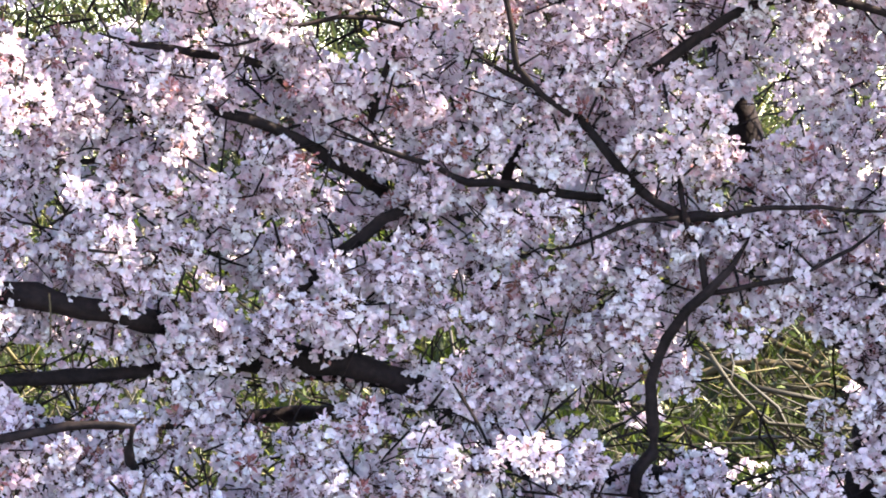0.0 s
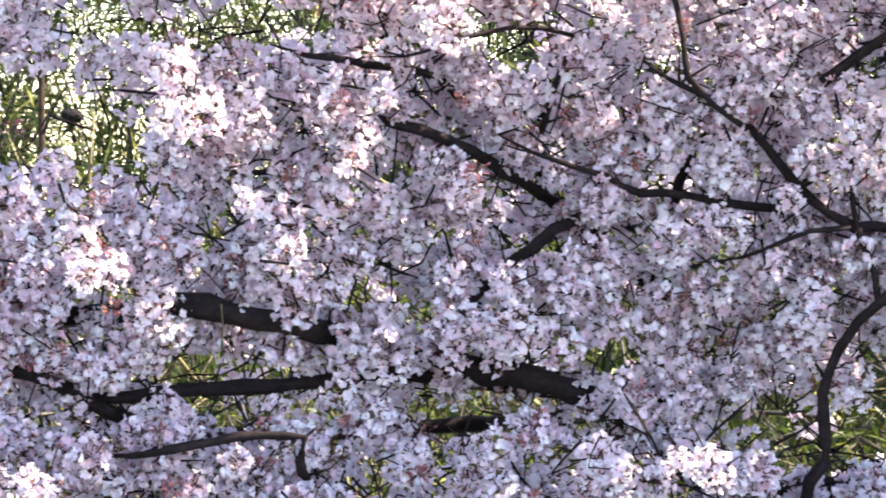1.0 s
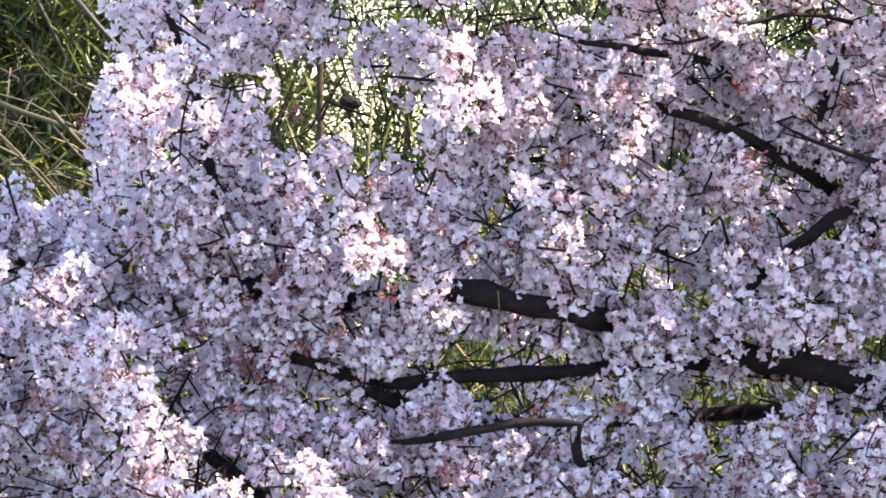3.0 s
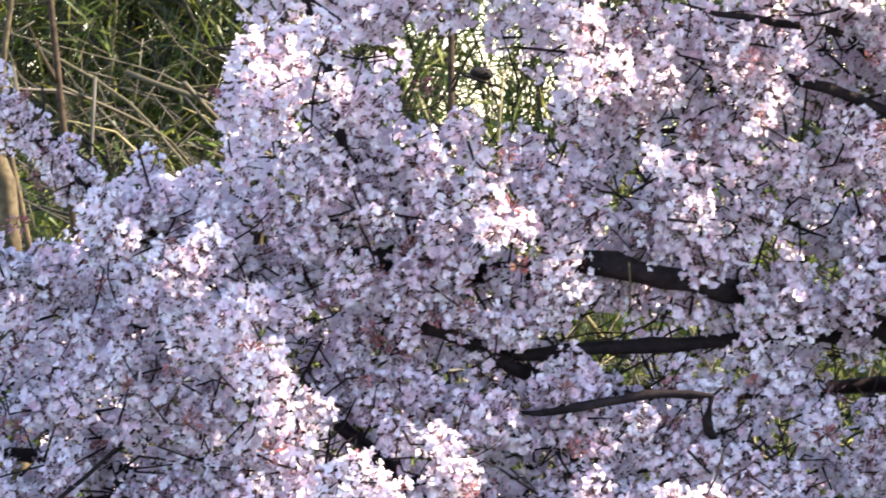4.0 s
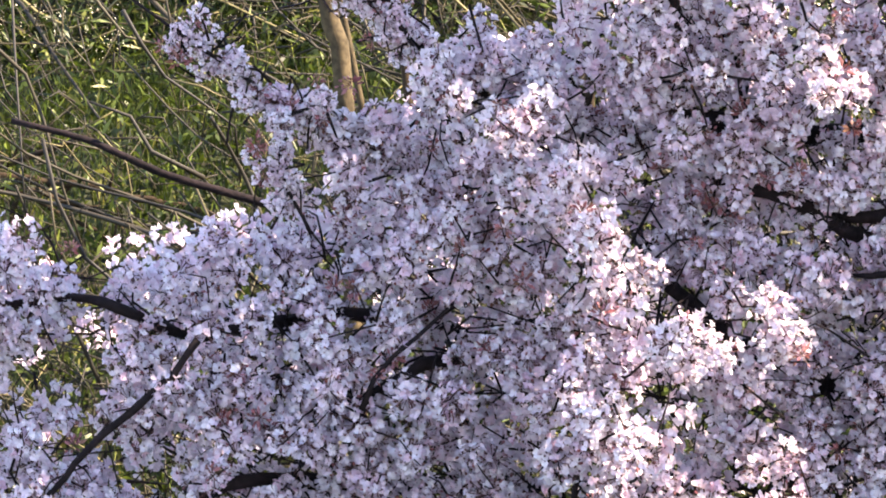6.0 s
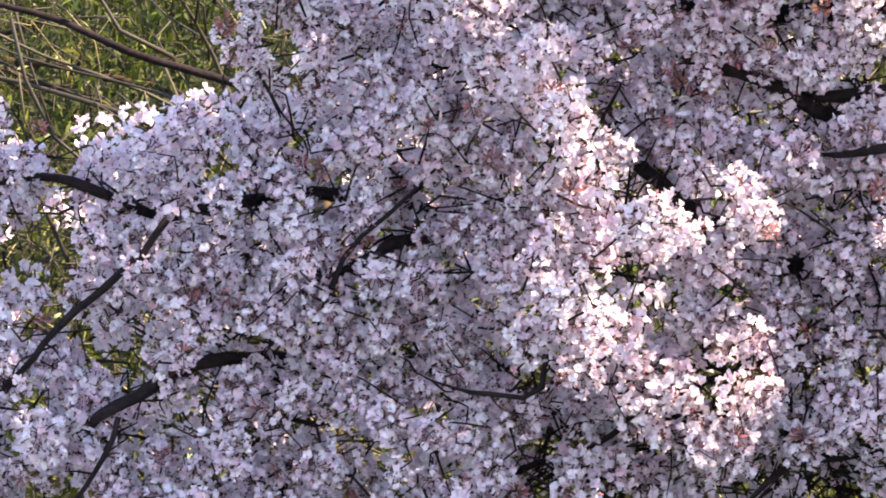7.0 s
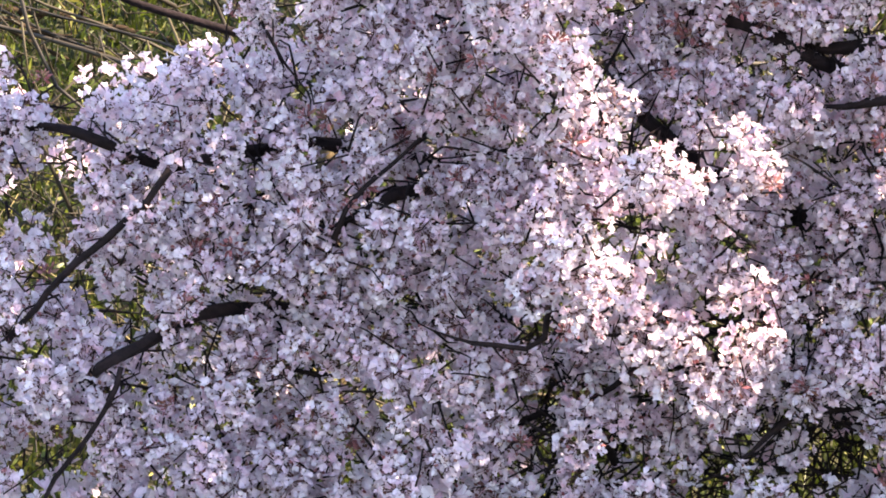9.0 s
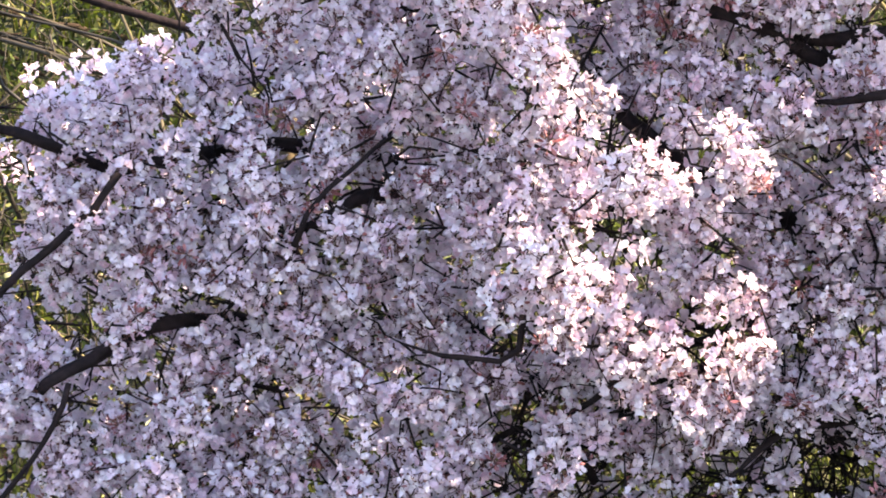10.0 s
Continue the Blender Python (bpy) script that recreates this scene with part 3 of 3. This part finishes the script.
        off = np.linalg.norm(d - along[:, None] * to, axis=1)
        keep &= ~((along > 0.45) & (off < rad) & (lot2 < share) & ~face)
    return p[keep & (p[:, 2] > 0.2)]


SPOTS = spread_clusters()


def build_twigs():
    """A crooked spur behind each tuft, and the bare twigs that fill the inside of the crown."""
    nodes = np.concatenate([line for line, r, s in WOODS[1:]])
    pile = Pile()
    for line, r, _ in WOODS[1:]:
        for q, rq in zip(line[2:], r[2:]):
            if rng.random() < 0.5:
                d = rng.normal(size=3) * (1.0, 0.6, 1.0)
                d *= (rq + rng.uniform(0.03, 0.10)) / np.linalg.norm(d)
                twig = np.array([q, q + d * 0.6 + rng.normal(size=3) * 0.006, q + d + rng.normal(size=3) * 0.012])
                v, t = tube(twig, np.array([0.0042, 0.0030, 0.0016]), 3)
                pile.add(v, t)
    for p in SPOTS[:, :3]:
        d = nodes - p
        q = nodes[np.argmin((d * d).sum(1) * rng.uniform(0.4, 1.6, len(d)))]
        d = (q - p) / np.linalg.norm(q - p) + rng.normal(size=3) * 0.55
        d[1] = abs(d[1]) + 0.15
        d *= rng.uniform(0.05, 0.15) / np.linalg.norm(d)
        line = glide([p + d + rng.normal(size=3) * 0.04, p + d * 0.5 + rng.normal(size=3) * 0.035, p, p - d * 0.15 + rng.normal(size=3) * 0.02], 0.05)
        v, t = tube(line, np.linspace(rng.uniform(0.0025, 0.005), 0.0016, len(line)), 3)
        pile.add(v, t)
    n = 4200
    x, z = rng.uniform(-2.7, 2.9, n), rng.uniform(0.3, 2.9, n)
    keep = inside(OUTLINE, x, z) & inside(OUTLINE, x - 0.16, z) & inside(OUTLINE, x - 0.1, z + 0.13)
    for cx, cz, rx, rz in GAPS:
        keep &= ~((((x - cx) / rx) ** 2 + ((z - cz) / rz) ** 2 < 2.2) & (rng.random(n) < 0.9))
    # bare, thin-flowered boughs low on the crown
    x, z = np.concatenate([x[keep], rng.uniform(-0.75, 0.35, 330)]), np.concatenate([z[keep], rng.uniform(0.38, 0.82, 330)])
    for a, c in zip(x, z):
        y = float(front_y(np.array([a]), np.array([c]))[0]) + rng.uniform(0.14, 0.9)
        p = np.array([a * y / 11, y, 2.3 + (c - 2.3) * y / 11])
        d = rng.normal(size=3) * (1.0, 0.35, 0.75)
        d *= rng.uniform(0.07, 0.20) / np.linalg.norm(d)
        bend = np.cumsum(rng.normal(size=(4, 3)) * np.linalg.norm(d) * 0.24, 0)
        line = glide([p - d, p - d * 0.4 + bend[0], p + d * 0.1 + bend[1], p + d * 0.6 + bend[2], p + d + bend[3]], 0.045)
        v, t = tube(line, rng.uniform(0.0028, 0.0062) * np.linspace(1.0, 0.35, len(line)) * np.minimum(1, 0.35 + np.arange(len(line))), 3)
        pile.add(v, t)
    part("twig_growth", pile.mesh("twig_growth", [BARK], True), cherry, "thin dark twigs", "stuff")


build_twigs()


def build_blossom():
    meshes = [tri_mesh("flower_head", v, t, BLOOM_MATS, m) for v, t, m in VARIANTS]
    order = np.argsort(SPOTS[:, 1] + 10 * (abs(SPOTS[:, 0]) > 2.3) + 10 * SPOTS[:, 3])
    pile = Pile()
    for rank, i in enumerate(order):
        p = SPOTS[i, :3]
        size = rng.uniform(0.88, 1.1) * SPOTS[i, 4]
        turn = Euler(rng.uniform(0, 6.28, 3))
        k = int(rng.integers(len(VARIANTS)))
        if rank < 300:
            ob = part("flower_head", meshes[k], cherry)
            ob.matrix_basis = Matrix.LocRotScale(p, turn, (size,) * 3)
        else:
            v, t, m = PLAIN[k % len(PLAIN)] if SPOTS[i, 3] else VARIANTS[k]
            pile.add(v @ np.array(turn.to_matrix()).T * size + p, t, m)
    tufts = [tri_mesh("leaf_tuft", v, t, BLOOM_MATS, m) for v, t, m in TUFTS]
    near = np.flatnonzero((SPOTS[:, 3] == 0) & (abs(SPOTS[:, 0]) < 2.5))
    for i in rng.permutation(near)[:290]:
        ob = part("leaf_tuft", tufts[int(rng.integers(len(TUFTS)))], cherry, "red buds and small bronze young leaves")
        size = rng.uniform(0.5, 0.85)
        ob.matrix_basis = Matrix.LocRotScale(SPOTS[i, :3] + rng.normal(size=3) * (0.05, 0.02, 0.04) + (0, -0.035, 0), Euler(rng.uniform(-0.7, 0.7, 3)), (size,) * 3)
    part("blossom", pile.mesh("blossom", BLOOM_MATS), cherry, "dense pale pink blossom", "stuff")


build_blossom()


# ---- behind the tree: grass, dead stems, shrubs, a bare young tree ----
def build_grass():
    n = 30000
    x, y = rng.uniform(-4.2, 4.2, n), rng.uniform(11.6, 17.2, n)
    base = np.stack([x, y, ground_z(x, y) - 0.01], 1)
    h, w = rng.uniform(0.10, 0.36, n), rng.uniform(0.002, 0.005, n)
    a = rng.uniform(0, 6.28, n)
    lean = np.stack([np.cos(a), np.sin(a), np.zeros(n)], 1) * (h * rng.uniform(0.15, 0.9, n))[:, None]
    b = rng.uniform(-0.6, 0.6, n)
    side = np.stack([np.cos(b), np.sin(b), np.zeros(n)], 1) * w[:, None]
    up = np.array([0, 0, 1.0])
    mid = base + lean * 0.35 + up * (h * 0.65)[:, None]
    tip = base + lean + up * (h * 0.9)[:, None]
    v = np.stack([base - side, base + side, mid - side * 0.8, mid + side * 0.8, tip], 1).reshape(-1, 3)
    k = np.arange(n)[:, None] * 5
    t = np.stack([k + [0, 1, 2], k + [1, 3, 2], k + [2, 3, 4]], 1).reshape(-1, 3)
    tagged(new("grass", tri_mesh("grass", v, t, [GRASS])), "long green and straw grass on the bank", "grass", kind="stuff")


def build_dead_stems():
    pile = Pile()
    for n in range(4300):
        long = n < 420
        x, y = rng.uniform(-4.2, 4.0), rng.uniform(12.4, 16.8)
        x = x if x < 0.6 or x > 2.0 or rng.random() < 0.7 else -x
        z = float(ground_z(x, y))
        length = rng.uniform(0.5, 1.5) if long else rng.uniform(0.14, 0.5)
        a = rng.uniform(0, 6.28)
        d = np.array([math.cos(a), (0.25 if long else 0.5) * math.sin(a), rng.normal(-0.3, 0.22 if long else 0.7) * np.sign(math.cos(a))])
        d /= np.linalg.norm(d)
        p0 = np.array([x, y, z + rng.uniform(0.0, 0.6 if x < -1.0 or y < 14.5 else 0.15) + max(0.0, -d[2]) * length * (1 if x < -1.0 or y < 14.5 else 0.4)])
        bend = rng.normal(size=(3, 3)) * (0.07 if long else 0.16) * length
        line = glide([p0, p0 + d * length * 0.35 + bend[0], p0 + d * length * 0.7 + bend[1], p0 + d * length + bend[2]], 0.14 if long else 0.09)
        line[:, 2] = np.maximum(line[:, 2], ground_z(line[:, 0], line[:, 1]) + 0.005)
        r = rng.uniform(0.004, 0.012) if long else rng.uniform(0.0018, 0.0045)
        v, t = tube(line, np.linspace(r, r * 0.5, len(line)), 6 if n < 280 else 4)
        if n < 280:
            tagged(new("dead_stem", tri_mesh("dead_stem", v, t, [STEM], smooth=True)), "long dry brown stem lying over the grassy bank", "stem", "dead stems on the bank")
        else:
            pile.add(v, t)
    tagged(new("dead_stems", pile.mesh("dead_stems", [STEM], True)), "tangle of dry brown and straw stems over the grass", "dead stems", kind="stuff")
    n = 48000
    x, y = rng.uniform(-4.2, 4.0, n), rng.uniform(12.4, 16.8, n)
    c = np.stack([x, y, ground_z(x, y) + rng.uniform(0.0, 0.55, n) ** 1.3], 1)
    d = rng.normal(size=(n, 3)) + (0, 0, 0.4)
    d /= np.linalg.norm(d, axis=1)[:, None]
    v, t = blades(c, d, rng.uniform(0.03, 0.10, n), rng.uniform(0.004, 0.010, n))
    tagged(new("ground_cover", tri_mesh("ground_cover", v, t, [GRASS])), "small green leaves growing up through dry stems", "plants", kind="stuff")


def blades(c, d, ln, w):
    """Narrow leaves of length ln and half width w from the points c along d."""
    k = len(c)
    s = np.cross(d, rng.normal(size=(k, 3)))
    s *= (w / np.linalg.norm(s, axis=1))[:, None]
    m = c + d * ln[:, None] * 0.5
    v = np.stack([c, m - s, m + s, c + d * ln[:, None] + (0, 0, -0.008)], 1).reshape(-1, 3)
    b = np.arange(k)[:, None] * 4
    return v, np.stack([b + [0, 2, 1], b + [1, 2, 3]], 1).reshape(-1, 3)


def build_shrub(x, y, height, width, stems, leaves):
    z = float(ground_z(x, y))
    ob = thing("shrub", (x, y, z), "tangled shrub with brown stems and narrow yellow-green leaves", "shrub", "shrubs on the bank")
    lp, tp = Pile(), Pile()
    for _ in range(stems):
        a = rng.normal(size=2) * width * 0.4
        p0 = np.array([x + a[0], y + a[1] * 0.4, z - 0.05])
        p2 = p0 + (rng.normal() * 0.55 * height * 0.6, rng.normal() * 0.25, height * rng.uniform(0.5, 1.05))
        p1 = (p0 + p2) / 2 + rng.normal(size=3) * 0.16
        line = glide([p0, p1, p2], 0.15)
        r = rng.uniform(0.004, 0.009) if rng.random() < 0.85 else rng.uniform(0.014, 0.026)
        v, t = tube(line, np.linspace(r, r * 0.3, len(line)), 6)
        part("stem", tri_mesh("stem", v, t, [STEM], smooth=True), ob)
        ends = [line]
        for _ in range(13):
            q = line[rng.integers(1, len(line))]
            d = rng.normal(size=3) * (1.0, 0.5, 0.8) + (0, 0, 0.15)
            d /= np.linalg.norm(d)
            n = rng.uniform(0.2, 0.7)
            twig = glide([q, q + d * n * 0.5 + rng.normal(size=3) * 0.04, q + d * n + rng.normal(size=3) * 0.06 - (0, 0, 0.08 * n)], 0.19)
            v, t = tube(twig, np.linspace(rng.uniform(0.0015, 0.004), 0.001, len(twig)), 3)
            tp.add(v, t)
            ends.append(twig)
        ends = np.concatenate(ends)
        k = leaves // (2 * stems)
        c = ends[rng.integers(0, len(ends), k)] + rng.normal(size=(k, 3)) * 0.03
        d = rng.normal(size=(k, 3)) + (0, 0, -0.25)
        d /= np.linalg.norm(d, axis=1)[:, None]
        lp.add(*blades(c, d, rng.uniform(0.07, 0.28, k), rng.uniform(0.003, 0.0065, k)))
    part("twig_growth", tp.mesh("twig_growth", [STEM]), ob, "fine dry twigs", "stuff")
    part("foliage", lp.mesh("foliage", [LEAF]), ob, "narrow yellow-green leaves", "stuff")


def build_young_tree():
    z = float(ground_z(-1.5, 13.0))
    ob = thing("young_tree", (-1.52, 13.0, z), "slender bare young tree with tan bark on the bank", "tree")

    def wood(name, r0, r1, pts, bark=TAN_BARK):
        line = glide(pts, 0.08)
        v, t = tube(line, np.linspace(r0, r1, len(line)), 9, 0.03, rng)
        part(name, tri_mesh(name, v, t, [bark], smooth=True), ob)

    wood("trunk", 0.032, 0.027, [(-1.50, 13.0, z - 0.05), (-1.57, 13.0, 1.816), (-1.613, 13.0, 2.07), (-1.656, 13.0, 2.42), (-1.70, 13.0, 3.4), (-1.62, 13.1, 4.4)])
    wood("limb", 0.012, 0.008, [(-1.64, 13.0, 2.23), (-1.67, 12.95, 2.25), (-1.752, 12.85, 2.258), (-1.96, 12.8, 2.235), (-2.25, 12.75, 2.29), (-2.7, 12.75, 2.32)], BARK)
    wood("limb", 0.016, 0.009, [(-1.52, 12.98, 1.35), (-1.62, 12.97, 1.44), (-1.847, 12.95, 1.514), (-2.131, 12.9, 1.60), (-2.345, 12.9, 1.696), (-2.6, 12.9, 1.76)], BARK)
    wood("limb", 0.016, 0.008, [(-1.55, 13.05, z), (-1.54, 13.2, 1.8), (-1.57, 13.2, 1.95), (-1.62, 13.2, 2.35), (-1.5, 13.25, 3.1)])
    wood("limb", 0.018, 0.010, [(-1.66, 13.0, 2.9), (-1.45, 13.1, 3.4), (-1.3, 13.1, 4.0)])
    wood("limb", 0.016, 0.008, [(-1.69, 13.0, 3.3), (-1.95, 13.0, 3.8), (-2.1, 13.1, 4.3)])


build_young_tree()


def build_sapling(pts, r):
    """A single upright brown stem with a few short side twigs."""
    x, y, _ = pts[0]
    ob = thing("sapling", (x, y, float(ground_z(x, y))), "slim upright bare brown sapling on the bank", "sapling", "saplings on the bank")
    line = glide(pts, 0.1)
    part("trunk", tri_mesh("trunk", *tube(line, np.linspace(r, r * 0.5, len(line)), 8, 0.05, rng), [BARK_BROWN], smooth=True), ob)
    for _ in range(7):
        q = line[rng.integers(4, len(line) - 1)]
        d = rng.normal(size=3) * (0.25, 0.15, 0.1) + (0, 0, 0.22)
        twig = glide([q, q + d * 0.5 + rng.normal(size=3) * 0.02, q + d], 0.07)
        part("twig", tri_mesh("twig", *tube(twig, np.linspace(r * 0.35, 0.0015, len(twig)), 5), [BARK_BROWN], smooth=True), ob)


build_sapling([(-0.20, 14.0, 0.6), (-0.22, 14.0, 1.5), (-0.228, 14.0, 2.08), (-0.227, 14.0, 2.42), (-0.25, 14.0, 3.3)], 0.017)
build_sapling([(-0.93, 14.5, 0.9), (-0.90, 14.5, 1.8), (-0.877, 14.5, 2.66), (-0.85, 14.5, 3.5)], 0.022)
build_sapling([(-1.40, 14.0, 0.6), (-1.45, 14.0, 1.5), (-1.52, 14.0, 2.2), (-1.60, 14.0, 3.0)], 0.018)


def build_nest():
    """A small dark lump of twigs held in the shrub's stems."""
    bm = bmesh.new()
    bmesh.ops.create_icosphere(bm, subdivisions=3, radius=1.0)
    for v in bm.verts:
        k = 1 + 0.16 * noise.noise(v.co * 2.3)
        v.co = Vector((v.co.x * 0.038, v.co.y * 0.032, v.co.z * 0.022)) * k
    me = bpy.data.meshes.new("nest")
    bm.to_mesh(me)
    bm.free()
    me.materials.append(DARK_TWIG)
    ob = tagged(new("nest", me), "small dark round lump lodged among shrub stems", "nest")
    ob.matrix_world = pose(-0.121, 13.6, 2.34, 0, 8, 0)


build_nest()


def build_fallen_branch(pts, r, label, bark=TAN_BARK):
    """A dry branch that rises from the bank and bows over it, with short side twigs."""
    x, y, _ = pts[0]
    z = float(ground_z(x, y))
    ob = thing("fallen_branch", (x, y, z), label, "branch", "fallen branches on the bank")
    line = glide([(x, y, z - 0.03)] + pts[1:], 0.06)
    line[1:-1] += rng.normal(size=(len(line) - 2, 3)) * 0.006
    part("stem", tri_mesh("stem", *tube(line, np.linspace(r, r * 0.55, len(line)), 8, 0.08, rng), [bark], smooth=True), ob)
    for _ in range(5):
        q = line[rng.integers(2, len(line))]
        d = rng.normal(size=3) * (1.0, 0.5, 1.0)
        d *= rng.uniform(0.08, 0.25) / np.linalg.norm(d)
        twig = glide([q, q + d * 0.6, q + d + rng.normal(size=3) * 0.03], 0.05)
        part("twig", tri_mesh("twig", *tube(twig, np.linspace(r * 0.4, 0.002, len(twig)), 5), [bark], smooth=True), ob)


for pts, r in (([(2.25, 14.35, 0), (2.45, 14.32, 1.36), (2.628, 14.3, 1.427), (2.727, 14.3, 1.455), (2.925, 14.3, 1.438), (3.084, 14.3, 1.398), (3.4, 14.32, 1.25)], 0.017),
               ([(2.45, 14.5, 0), (2.62, 14.45, 1.46), (2.806, 14.4, 1.528), (2.946, 14.4, 1.483), (3.25, 14.4, 1.36)], 0.014),
               ([(2.60, 14.25, 0), (2.76, 14.2, 1.31), (2.944, 14.2, 1.362), (3.122, 14.2, 1.361), (3.4, 14.2, 1.27)], 0.011),
               ([(2.90, 14.2, 0), (2.862, 14.2, 1.247), (2.806, 14.2, 1.364), (2.777, 14.2, 1.461), (2.70, 14.2, 1.56)], 0.010),
               ([(2.86, 14.2, 0), (2.881, 14.2, 1.305), (2.915, 14.2, 1.402), (3.0, 14.2, 1.50)], 0.009)):
    build_fallen_branch(pts, r, "dry tan branch bowed over the grassy bank" if r > 0.0105 else "thin dry tan branch standing up from the bank")
for pts, r in (([(-3.43, 14.6, 0), (-3.379, 14.60, 1.533), (-3.223, 14.60, 1.517), (-2.968, 14.60, 1.455), (-2.694, 14.60, 1.326), (-2.479, 14.60, 1.204)], 0.013),
               ([(-2.94, 14.5, 0), (-2.889, 14.50, 1.445), (-2.676, 14.50, 1.387), (-2.423, 14.50, 1.299), (-2.228, 14.50, 1.212)], 0.012),
               ([(-3.22, 14.7, 0), (-3.166, 14.70, 1.469), (-2.910, 14.70, 1.483), (-2.614, 14.70, 1.433), (-2.338, 14.70, 1.384), (-2.141, 14.70, 1.315)], 0.020),
               ([(-3.47, 14.6, 0), (-3.418, 14.60, 1.459), (-3.144, 14.60, 1.494), (-2.890, 14.60, 1.561), (-2.674, 14.60, 1.635)], 0.016),
               ([(-3.15, 14.4, 0), (-3.101, 14.40, 0.949), (-2.966, 14.40, 0.833), (-2.831, 14.40, 0.679), (-2.802, 14.40, 0.621)], 0.009),
               ([(-3.32, 14.4, 0), (-3.275, 14.40, 0.679), (-3.101, 14.40, 0.814), (-2.966, 14.40, 0.949)], 0.010)):
    build_fallen_branch(pts, r, "thick dark brown branch lying across dry stems" if r > 0.015 else "brown dry branch lying across the grass", BARK_BROWN if r > 0.0105 else TAN_BARK)
for sx, sy, sh, sw, ns, nl in ((-3.2, 16.7, 2.2, 1.3, 40, 17000), (-2.3, 16.4, 2.4, 1.2, 48, 22000), (-1.4, 16.7, 2.5, 1.1, 44, 19000), (-0.7, 16.5, 2.5, 0.8, 30, 8000),
                               (0.1, 16.7, 2.4, 0.9, 26, 10000), (1.2, 16.5, 2.4, 1.0, 40, 9000), (2.2, 16.5, 2.2, 1.0, 36, 8000), (3.2, 16.3, 2.2, 1.0, 46, 16000),
                               (-3.4, 19.1, 2.6, 1.5, 40, 18000), (-2.4, 19.3, 2.8, 1.2, 40, 20000), (-1.3, 19.1, 2.8, 1.1, 40, 12000), (0.9, 19.2, 2.7, 1.0, 36, 12000), (-0.2, 19.3, 2.7, 0.9, 14, 2500), (1.8, 19.3, 2.8, 1.1, 40, 17000), (3.2, 19.1, 2.6, 1.3, 36, 12000), (2.7, 14.9, 0.75, 0.8, 40, 3000)):
    build_shrub(sx, sy, sh, sw, ns, nl)
build_grass()
build_dead_stems()
